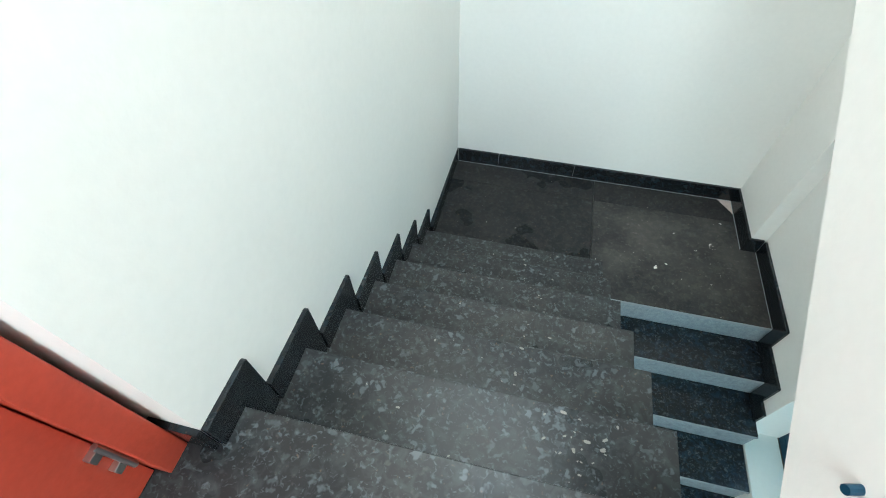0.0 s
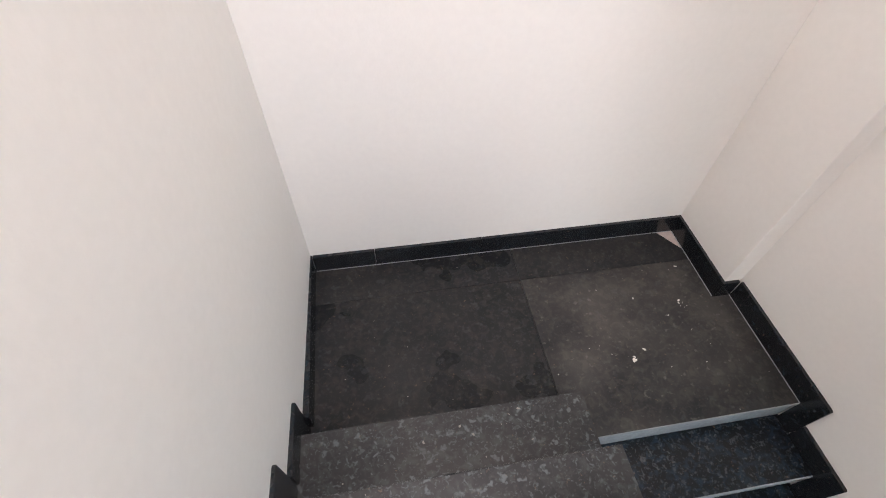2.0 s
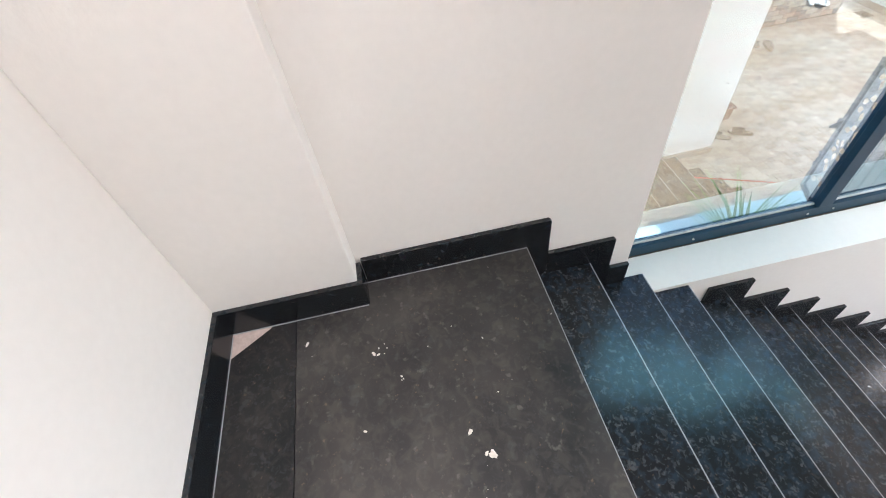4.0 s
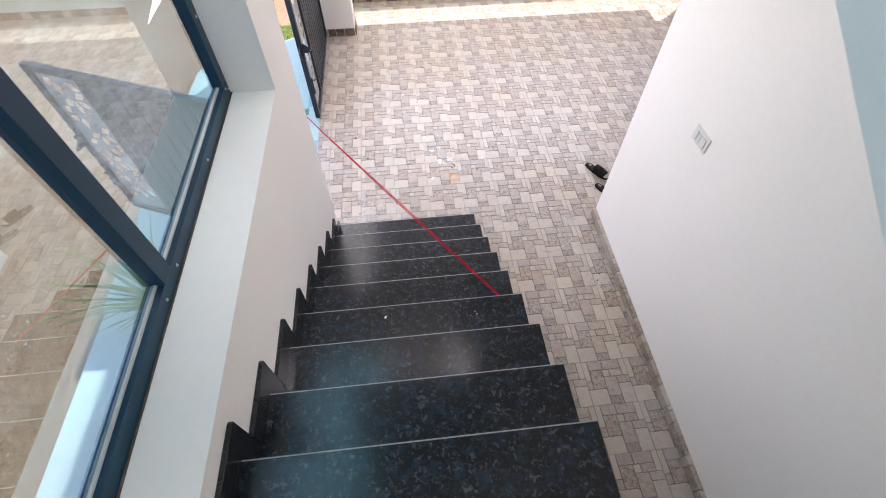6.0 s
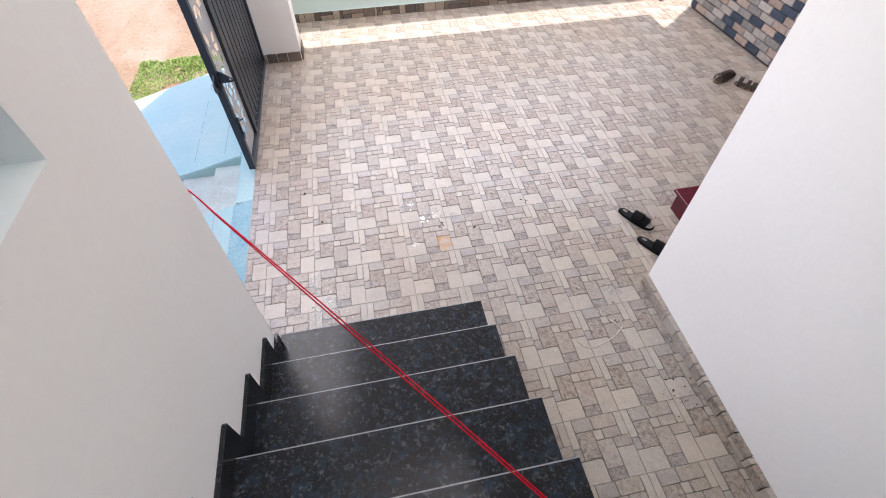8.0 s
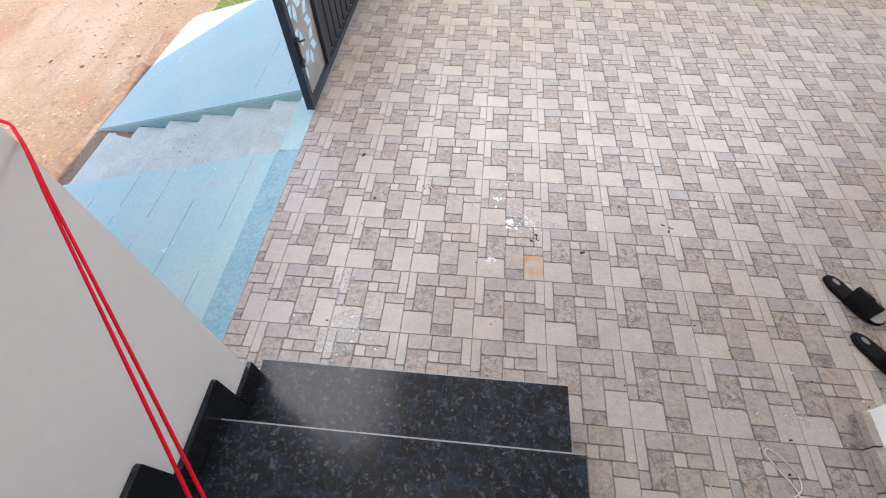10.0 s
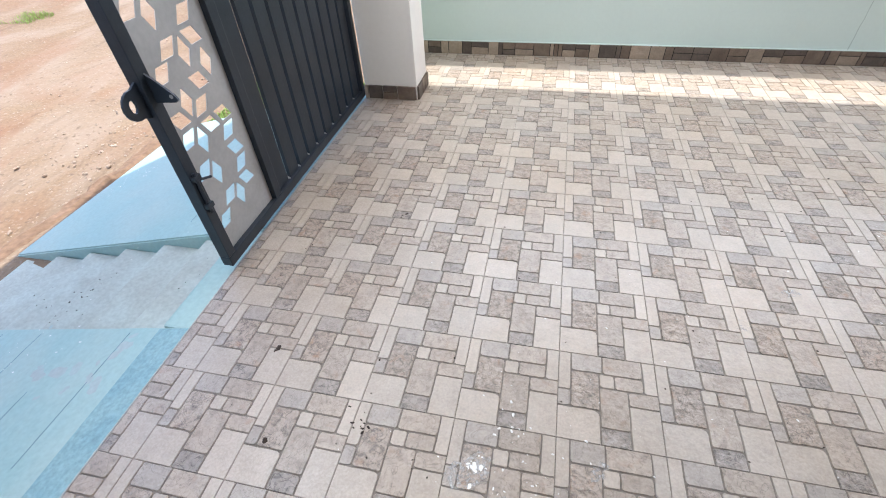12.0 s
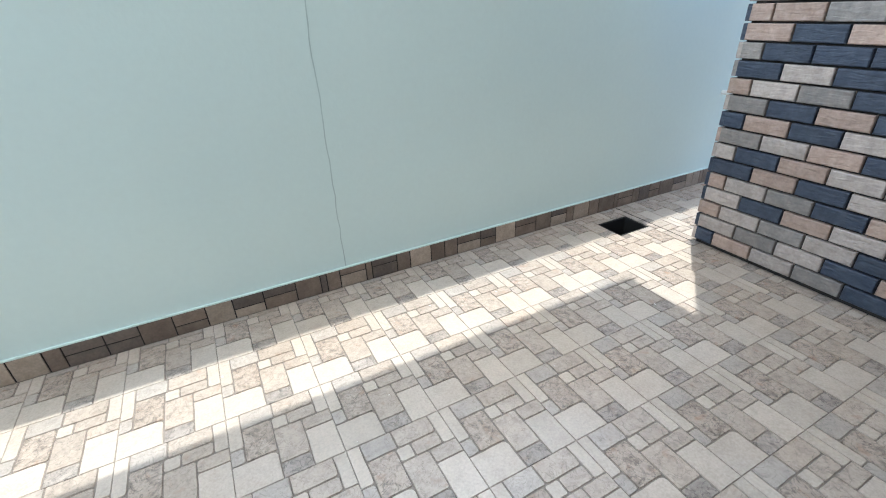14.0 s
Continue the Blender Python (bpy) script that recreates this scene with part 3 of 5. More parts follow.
# ---- stairs ----
def flight(name, label, n, rise, tread, y0, z0, sign, x0, x1, mat, mat_riser, soffit, proud):
    """A flight of n steps from its foot at y0 that climbs towards sign * y."""
    st = empty(name, label, "stairs", kind="structure")
    def span(a, b):
        return min(a, b), max(a, b)
    for k in range(n):
        y, z = y0 + sign * tread * k, z0 + rise * (k + 1)
        tr = part("tread", bm_box(x0, x1, *span(y + sign * 0.004, y + sign * (tread + 0.008)), z - 0.02, z, 0.0015), mat, st)
        # Paler on the lower flight only, for the light its nosings catch.
        part("sawn_edge", bm_box(x0, x1, *span(y, y + sign * 0.0045), z - 0.0195, z - 0.0005, 0.0012), M_CUT if z0 == 0 else mat, tr, "pale sawn front edge with its bright line put into the colour" if z0 == 0 else "")
        part("riser", bm_box(x0 + proud[0], x1 - proud[1], *span(y + sign * 0.008, y + sign * 0.02), z - rise, z - 0.0205), mat_riser, st)
    pts = []
    for k in range(n):
        y, z = y0 + sign * (tread * k + 0.021), z0 + rise * k
        pts += [(y, z), (y, z + rise - 0.021)]
    yt, zt = y0 + sign * (tread * n + 0.018), z0 + rise * n - 0.021
    pts += [(yt, zt), (yt, zt - soffit)]
    pts.append((y0 + sign * tread * 1.6, 0.0) if z0 == 0 else (y0 + sign * 0.03, z0 - soffit + 0.18))
    part("stair_slab", bm_prism(pts, "x", x0 + proud[0], x1 - proud[1]), M_WALL, st)
    return st

flight("stairs_lower", "polished black granite stair flight down to the porch", 12, RISE, TREAD, Y_FOOT, 0.0, -1, X_WIN, X_OPEN, M_GRANITE, M_RISER, 0.32, (0.0, 0.012))
flight("stairs_upper", "dusty black granite stair flight down to the landing", 6, RISE_UP, TREAD_UP, Y_UP, Z_LAND, 1, X_UP, 0.475, M_GRANITE_DUSTY, M_RISER, 0.34, (0.012, 0.0))

# landing
landing = empty("landing_floor", "dusty black granite slabs on the stair landing", "floor", kind="structure")
part("landing_base", bm_box(X_WIN, 0.44, Y_BACK, Y_EDGE - 0.021, Z_LAND - 0.2, Z_LAND - 0.021), M_WALL, landing)
X_J, Y_J = -0.612, -5.885
part("granite_slab", bm_box(X_WIN, X_J - 0.001, Y_J + 0.001, Y_EDGE, Z_LAND - 0.02, Z_LAND, 0.002), M_GRANITE_BROWN, landing, "brown-dusted black granite slab")
part("granite_slab", bm_box(X_J + 0.001, 0.452, Y_J + 0.001, Y_UP + 0.05, Z_LAND - 0.02, Z_LAND - 0.0005, 0.002), M_GRANITE_LAND, landing)
part("granite_slab", bm_box(X_J + 0.001, X_OPEN, Y_UP + 0.052, Y_EDGE, Z_LAND - 0.02, Z_LAND - 0.0005, 0.002), M_GRANITE_LAND, landing)
part("granite_slab", bm_prism([(-1.44, Y_BACK), (X_J - 0.001, Y_BACK), (X_J - 0.001, Y_J - 0.001), (X_WIN, Y_J - 0.001), (X_WIN, -5.955), (-1.535, -5.965)], "z", Z_LAND - 0.02, Z_LAND - 0.001), M_GRANITE_LAND, landing)
part("granite_slab", bm_box(X_J + 0.001, 0.45, Y_BACK, Y_J - 0.001, Z_LAND - 0.02, Z_LAND - 0.001, 0.002), M_GRANITE_LAND, landing)
part("cement_patch", bm_prism([(-1.56, -6.10), (-1.445, -6.10), (-1.53, -5.97), (-1.56, -5.96)], "z", Z_LAND - 0.02, Z_LAND - 0.002), M_CEMENT_PINK, landing, "bare pinkish cement in the chipped corner")
part("riser", bm_box(X_WIN, X_OPEN - 0.012, Y_EDGE - 0.02, Y_EDGE - 0.008, Z_LAND - RISE, Z_LAND - 0.0205), M_RISER, landing)
part("sawn_edge", bm_box(X_WIN, X_OPEN, Y_EDGE, Y_EDGE + 0.002, Z_LAND - 0.0195, Z_LAND - 0.001), M_CUT, landing, "pale sawn front edge with its bright line put into the colour")

# skirting of black granite, stepped along both flights
sk = empty("stair_skirting", "stepped black granite skirting along the stair walls", "skirting", kind="structure")
T = 0.016
def tooth(y_back, y_nose, z, z_low, sign, x0, x1):
    """One step's skirting: a band above the tread with a tail down the riser. sign: the way down."""
    tip, nose = y_nose + sign * TIP, y_nose + sign * 0.001
    pts = [(y_back, z), (nose, z), (nose, z_low), (tip - sign * 0.012, z_low), (tip, z_low + 0.02), (tip, z + SK - 0.006), (tip - sign * 0.008, z + SK), (y_back, z + SK)]
    part("skirting_tile", bm_prism(pts, "x", x0, x1, 0.0015), M_GRANITE_SKIRT, sk)
for j in range(1, 14):
    z, nose = RISE * j, Y_FOOT - TREAD * (j - 1)
    back = nose - TREAD + TIP + 0.001 if j < 13 else -5.645
    if j == 10:
        continue
    if j == 11:
        part("skirting_tile", bm_box(X_WIN, X_WIN + T, back, WIN_A, z, z + SK, 0.0015), M_GRANITE_SKIRT, sk)
        continue
    if j == 1:
        part("skirting_tile", bm_box(X_WIN, X_WIN + T, back, -2.075, z, z + SK, 0.0015), M_GRANITE_SKIRT, sk)
        continue
    if j == 9:
        back = nose - TREAD * 0.55
    tooth(back, nose, z, z - RISE + 0.001, 1, X_WIN, X_WIN + T)
for k in range(1, 8):
    z, nose = Z_LAND + RISE_UP * k, Y_UP + TREAD_UP * (k - 1)
    back = nose + TREAD_UP - TIP - 0.001 if k < 7 else DOOR_A
    xh = x_house(nose + 0.1)
    tooth(back, nose, z, z - RISE_UP + 0.001, -1, xh - T, xh + 0.01)
xh = x_house(-5.7)
part("skirting_tile", bm_box(xh - T, xh + 0.02, Y_BACK, Y_UP - TIP - 0.001, Z_LAND, Z_LAND + SK, 0.0015), M_GRANITE_SKIRT, sk)
for a, b in ((-1.541, -1.0), (-0.998, -0.45), (-0.448, 0.10), (0.102, 0.404)):
    part("skirting_tile", bm_box(a, b, Y_BACK, Y_BACK + T, Z_LAND, Z_LAND + SK, 0.0015), M_GRANITE_SKIRT, sk)
part("skirting_tile", bm_box(-1.5576, -1.5576 + T, Y_BACK, -5.6617 + T, Z_LAND, Z_LAND + SK, 0.0015), M_GRANITE_SKIRT, sk)
part("skirting_tile", bm_box(X_WIN + T + 0.001, -1.5586, -5.6617, -5.6617 + T, Z_LAND, Z_LAND + SK - 0.001, 0.0015), M_GRANITE_SKIRT, sk)
part("skirting_tile", bm_box(x_house(DOOR_A) + 0.001, 0.60, DOOR_A, DOOR_A + T, Z_TOP, Z_TOP + SK, 0.0015), M_GRANITE_SKIRT, sk)

for b_ in ((X_WIN + T, X_WIN + T + 0.003, -5.645, Y_EDGE), (-1.5576 + T, -1.5576 + T + 0.003, Y_BACK + T, -5.65), (-1.53, 0.40, Y_BACK + T, Y_BACK + T + 0.0025)):
    part("joint_line", bm_box(*b_, Z_LAND - 0.0005, Z_LAND + 0.0014), M_CUT, sk, "thin pale cement joint at the skirting's foot")

# ---- window ----
window = empty("window_1", "large black aluminium sliding window with clear glass", "window", kind="structure")
FX0, FX1, FW = -1.902, -1.849, 0.062
fr = part("window_frame", bm_box(FX0, FX1, WIN_A, WIN_B, SILL, SILL + FW, 0.003), M_FRAME, window)
for n_, b_ in (("head_rail", (WIN_A, WIN_B, HEAD - FW, HEAD)), ("jamb", (WIN_A, WIN_A + FW, SILL + FW + 0.001, HEAD - FW - 0.001)), ("jamb", (WIN_B - FW, WIN_B, SILL + FW + 0.001, HEAD - FW - 0.001)), ("mullion", (-3.60, -3.53, SILL + FW + 0.001, HEAD - FW - 0.001))):
    part(n_, bm_box(FX0 + 0.002, FX1 + (0.006 if n_ == "mullion" else 0), *b_, 0.003), M_FRAME, window)
for a, b in ((WIN_A + FW, -3.60), (-3.53, WIN_B - FW)):
    pane = part("glass_pane", bm_box(-1.882, -1.876, a, b, SILL + FW, HEAD - FW), M_GLASS, window)
    pane.visible_shadow = False
    part("glazing_bead", bm_box(-1.876, -1.868, a, b, SILL + FW, SILL + FW + 0.008), M_SEAL, window, "pale sealant line along the glass")
for y, z in ((-2.53, SILL + 0.03), (-2.56, SILL + 0.05), (-3.5, SILL + 0.03), (-3.63, SILL + 0.03), (-3.0, SILL + 0.03), (-4.2, SILL + 0.03), (-2.54, 2.1)):
    b = bmesh.new(); bmesh.ops.create_cone(b, cap_ends=True, segments=8, radius1=0.006, radius2=0.004, depth=0.004, matrix=Matrix.Translation((FX1 + 0.002, y, z)) @ Matrix.Rotation(radians(90), 4, "Y"))
    part("screw", b, M_STEEL, window)

part("sill_joint", bm_box(FX1 + 0.0005, FX1 + 0.006, WIN_A, WIN_B, SILL - 0.001, SILL + 0.004), M_SOIL, window, "dark uneven joint between frame and sill")
# ---- upper door ----
door = empty("door_1", "closed red painted wooden door in a red frame", "door", kind="structure")
part("jamb", bm_box(0.545, 0.635, DOOR_A + 0.017, DOOR_A + 0.085, Z_TOP, DOOR_TOP, 0.004), M_RED, door)
part("jamb", bm_box(0.545, 0.635, DOOR_B - 0.07, DOOR_B, Z_TOP, DOOR_TOP, 0.004), M_RED, door)
part("head_jamb", bm_box(0.545, 0.635, DOOR_A + 0.086, DOOR_B - 0.071, DOOR_TOP - 0.07, DOOR_TOP, 0.004), M_RED, door)
leaf_part = part("door_leaf", bm_box(0.585, 0.625, DOOR_A + 0.088, DOOR_B - 0.073, Z_TOP + 0.005, DOOR_TOP - 0.072, 0.003), M_RED, door)
for z in (Z_TOP + 0.15, Z_TOP + 0.75, Z_TOP + 1.35):
    part("door_panel", bm_box(0.578, 0.586, DOOR_A + 0.22, DOOR_B - 0.2, z, z + 0.45, 0.006), M_RED, door)
def rod(p, q, r, seg=10):
    p, q = Vector(p), Vector(q)
    b = bmesh.new()
    m = Matrix.Translation((p + q) / 2) @ (q - p).to_track_quat("Z", "Y").to_matrix().to_4x4()
    bmesh.ops.create_cone(b, cap_ends=True, segments=seg, radius1=r, radius2=r, depth=(q - p).length, matrix=m)
    return b
part("bolt", rod((0.565, -3.56, 3.57), (0.565, -3.56, 3.71), 0.007), M_STEEL, door, "steel tower bolt")
for z in (3.60, 3.68):
    part("bolt_plate", bm_box(0.568, 0.585, -3.585, -3.535, z - 0.012, z + 0.012, 0.002), M_STEEL, door)
tagged(part("wall_hook", rod((-0.602, -3.722, 3.948), (-0.578, -3.716, 3.952), 0.007), M_FRAME), "short black metal hook fixed to the plastered wall", "hook")

# ---- porch ----
# ramps and steps
def ramp_z(x):
    return 0.258 * (x + 1.95) - 0.006
def ramp(name, plan, label):
    bm = bmesh.new()
    top = [bm.verts.new((x, y, ramp_z(x))) for x, y in plan]
    low = [bm.verts.new((x, y, -0.75)) for x, y in plan]
    fs = [bm.faces.new(top), bm.faces.new(low)]
    for i in range(len(plan)):
        j = (i + 1) % len(plan)
        fs.append(bm.faces.new((top[i], top[j], low[j], low[i])))
    bmesh.ops.recalc_face_normals(bm, faces=fs)
    bmesh.ops.bevel(bm, geom=list({e for e in fs[0].edges}), offset=0.008, segments=2, affect="EDGES")
    return structure(name, bm, M_BLUE, label, "ramp")
RX = X_OUT - 0.022
ramp_a = ramp("ramp_near", [(RX, -0.735), (-3.81, -0.72), (-3.83, -1.4), (-3.80, -2.25), (RX, -2.25)], "sky blue painted concrete ramp with scored lines and white paint drips")
ramp_b = ramp("ramp_far", [(RX, -0.17), (-3.79, -0.15), (-3.735, 1.34), (-3.70, 1.43), (-3.62, 1.465), (RX, 1.465)], "sky blue painted concrete ramp beside the gate")
random.seed(5)
for rp, ya, yb in ((ramp_a, -2.2, -0.76), (ramp_b, -0.12, 1.3)):
    for i in range(6 if rp is ramp_a else 2):
        x = -2.22 - 0.27 * i
        y = ya + random.uniform(0, 0.3)
        while y < yb - 0.15:
            L_ = random.uniform(0.15, 0.6)
            y2 = min(yb, y + L_)
            bm = bm_prism([(x - 0.0016, ramp_z(x - 0.0016) - 0.002), (x + 0.0016, ramp_z(x + 0.0016) - 0.002), (x + 0.0016, ramp_z(x + 0.0016) + 0.0008), (x - 0.0016, ramp_z(x - 0.0016) + 0.0008)], "y", y, y2)
            part("score_line", bm, M_SCORE, rp)
            y = y2 + random.uniform(0.03, 0.3)
steps = empty("ramp_steps", "low worn grey-blue concrete steps between two ramps", "steps", kind="structure")
for k in range(6):
    x, z = -2.3 - 0.28 * k, -0.125 - 0.072 * k
    part("step", bm_box(x, RX if k == 0 else x + 0.281, -0.742, -0.163, -0.75, z, 0.01), M_STEP, steps)
part("step_edge", bm_box(-2.06, RX, -0.741, -0.164, -0.12, -0.02, 0.012), M_BLUE, steps, "blue painted top edge")

# painted apron strip below the window
bm = bm_prism([(-3.73, -2.28), (-3.40, -2.28), (-3.40, -5.32), (-4.75, -5.86), (-4.68, -5.62), (-3.73, -5.16)], "z", -0.7, Z_DIRT + 0.05)
structure("pavement", bm, M_APRON, "pale blue painted cement strip beside the house", "pavement")
structure("plinth_edge", bm_box(-2.2, X_OUT - 0.001, -6.3, -2.27, -0.7, Z_DIRT + 0.02), M_SOIL, "strip of dark soil along the wall foot", "ground")
for rp, ya, yb in ((ramp_a, -2.24, -0.745), (ramp_b, -0.16, 1.42)):
    part("edge_band", bm_prism([(RX + 0.001, -0.02), (RX + 0.001, 0.0015), (-2.075, ramp_z(-2.075) + 0.0015), (-2.075, ramp_z(-2.075) - 0.02)], "y", ya, yb), M_BLUE_EDGE, rp, "rough darker blue band along the porch edge")
structure("porch_edge_line", bm_box(RX - 0.003, RX + 0.002, -2.08, 1.2, -0.02, 0.0012), M_CONCRETE, "thin pale cement line along the porch edge", "trim")
# damp soil along the foot of the ramps
bm = bmesh.new()
prev = None
for i in range(60):
    y = -3.0 + 4.2 * i / 59
    xo = -3.80 + 0.04 * max(0.0, y)
    wd = 0.25 + 0.13 * noise.noise((y * 2.1, 3.0, 0)) + 0.05 * noise.noise((y * 7.3, 8.0, 0)) - (0.08 if y > 0.1 else 0.0)
    row = []
    for k in range(4):
        x = xo + 0.02 - max(0.03, wd) * k / 3
        zg = Z_DIRT + 0.05 * noise.noise((x * 0.6, y * 0.6, 0)) + 0.02 * noise.noise((x * 2.3, y * 2.3, 4))
        row.append(bm.verts.new((x, y, zg + (0.012 if k in (1, 2) else -0.01) + 0.012 * noise.noise((x * 9, y * 9, 2)))))
    if prev:
        for k in range(3):
            bm.faces.new((prev[k], prev[k + 1], row[k + 1], row[k]))
    prev = row
structure("damp_soil", bm, M_DAMP, "crumbly damp brown soil along the foot of the ramps", "ground")

# drain pit cut as a box in the porch floor, its shade painted near-black
drain = empty("floor_drain", "open square drain pit in the tiled floor", "drain", kind="structure")
x0, x1, y0, y1 = PIT
part("pit_bottom", bm_box(x0 + 0.013, x1 - 0.013, y0 + 0.013, y1 - 0.013, -0.36, -0.32), M_VOID, drain, "bottom of the drain, blackened for the pit's shade")
for b_ in ((x0, x0 + 0.012, y0, y1), (x1 - 0.012, x1, y0, y1), (x0 + 0.0125, x1 - 0.0125, y0, y0 + 0.012), (x0 + 0.0125, x1 - 0.0125, y1 - 0.012, y1)):
    part("pit_wall", bm_box(*b_, -0.36, -0.004), M_VOID, drain)

# compound wall crack, conduit stub
bm = bmesh.new()
random.seed(9)
zz, xx, prev = 0.09, 1.185, None
cr = [(xx, zz)]
while zz < 1.6:
    zz += 0.05; xx += random.uniform(-0.004, 0.0055)
    cr.append((xx, zz))
for (xa, za), (xb, zb) in zip(cr, cr[1:]):
    w = 0.0022
    v = [bm.verts.new(c) for c in ((xa - w, Y_CWALL - 0.001, za), (xa + w, Y_CWALL - 0.001, za), (xb + w, Y_CWALL - 0.001, zb), (xb - w, Y_CWALL - 0.001, zb))]
    bm.faces.new(v)
structure("wall_crack", bm, M_SCORE2, "fine filled crack running up the mint wall", "crack")
pipe = tagged(part("water_pipe", rod((3.69, Y_CWALL - 0.06, 0.588), (3.69, Y_CWALL, 0.588), 0.013), M_PVC), "short white plastic water pipe stub in the wall", "pipe")
part("pipe_cap", rod((3.69, Y_CWALL - 0.09, 0.588), (3.69, Y_CWALL - 0.06, 0.588), 0.018), M_PVC, pipe)

# maroon entrance steps
ms = empty("entrance_steps", "polished maroon granite entrance steps with pale edges", "steps", kind="structure")
part("step", bm_box(0.985, 2.4, -1.98, -1.43, 0.0, 0.15), M_MAROON, ms)
part("step_tread", bm_box(0.958, 2.42, -1.978, -1.41, 0.151, 0.171, 0.004), M_MAROON, ms)
part("step", bm_box(0.99, 2.4, -1.979, -1.748, 0.172, 0.322), M_MAROON, ms)
part("step_tread", bm_box(0.968, 2.42, -1.977, -1.734, 0.323, 0.343, 0.004), M_MAROON, ms)
for b_ in ((0.9565, 0.9615, -1.976, -1.41, 0.1716, 0.1730), (0.962, 2.41, -1.4155, -1.4112, 0.1712, 0.1726), (0.9665, 0.9705, -1.975, -1.735, 0.3436, 0.3450), (0.972, 2.41, -1.739, -1.7345, 0.3432, 0.3446)):
    part("edge_strip", bm_box(*b_), M_EDGE, ms, "pale edge line")

# switch plate on the house wall
sx = x_house(-2.675)
sw = tagged(empty("switch_plate", "white modular switch plate on the cream wall", "switch", (sx, -2.682, 1.402)), "")
part("cover", bm_box(-0.009, 0.002, -0.072, 0.072, -0.044, 0.044, 0.003), M_PVC, sw)
part("switch_button", bm_box(-0.014, -0.0085, -0.05, -0.008, -0.026, 0.026, 0.002), M_PVC, sw)
part("socket_module", bm_box(-0.013, -0.0085, -0.003, 0.024, -0.026, 0.026, 0.002), M_PVC, sw)
part("switch_button", bm_box(-0.014, -0.0085, 0.029, 0.052, -0.026, 0.026, 0.002), M_PVC, sw)

# ---- gate ----
LEAF, G0, G1 = 1.63, 0.03, 1.39
def rhombi():
    """Holes of a scattered tumbling-block pattern: rhombi with level sides that lean either way, and upright ones."""
    lean_right = ((0.303, 0.895), (0.094, 0.828), (0.223, 0.758), (0.290, 0.698), (0.182, 0.547), (0.305, 0.476), (0.100, 0.409), (0.298, 0.346), (0.100, 0.263), (0.229, 0.191), (0.305, 0.124))
    upright = ((0.235, 0.866), (0.159, 0.725), (0.076, 0.664), (0.242, 0.584), (0.244, 0.443), (0.245, 0.306), (0.172, 0.158))
    lean_left = ((0.096, 0.758), (0.145, 0.623), (0.303, 0.548), (0.176, 0.473), (0.094, 0.477), (0.098, 0.333), (0.104, 0.194))
    a, h = 0.031, 0.0265
    out = []
    for centres, q in ((lean_right, ((-a * 1.5, h), (a * 0.5, h), (a * 1.5, -h), (-a * 0.5, -h))), (upright, ((0, 2 * h), (-a, 0), (0, -2 * h), (a, 0))), (lean_left, ((-a * 0.5, h), (a * 1.5, h), (a * 0.5, -h), (-a * 1.5, -h)))):
        for cx, cz in centres:
            for up in (0.0, 0.85):
                if cz + up < 1.2:
                    out.append([(cx + x, cz + up + z) for x, z in q])
    return out

def cut_panel(w, h, holes, t):
    """A sheet w by h with holes cut through it, t thick; in u, thickness, z."""
    from mathutils.geometry import tessellate_polygon
    loops = [[(0, 0), (w, 0), (w, h), (0, h)]] + holes
    tri = tessellate_polygon([[Vector((a, b, 0)) for a, b in lp] for lp in loops])
    flat = [p for lp in loops for p in lp]
    bm = bmesh.new()
    front = [bm.verts.new((a, 0, b)) for a, b in flat]
    back = [bm.verts.new((a, t, b)) for a, b in flat]
    for f in tri:
        bm.faces.new([front[i] for i in f]); bm.faces.new([back[i] for i in reversed(f)])
    o = 0
    for lp in loops:
        n = len(lp)
        for i in range(n):
            j = (i + 1) % n
            bm.faces.new((front[o + i], front[o + j], back[o + j], back[o + i]))
        o += n
    bmesh.ops.recalc_face_normals(bm, faces=bm.faces[:])
    return bm

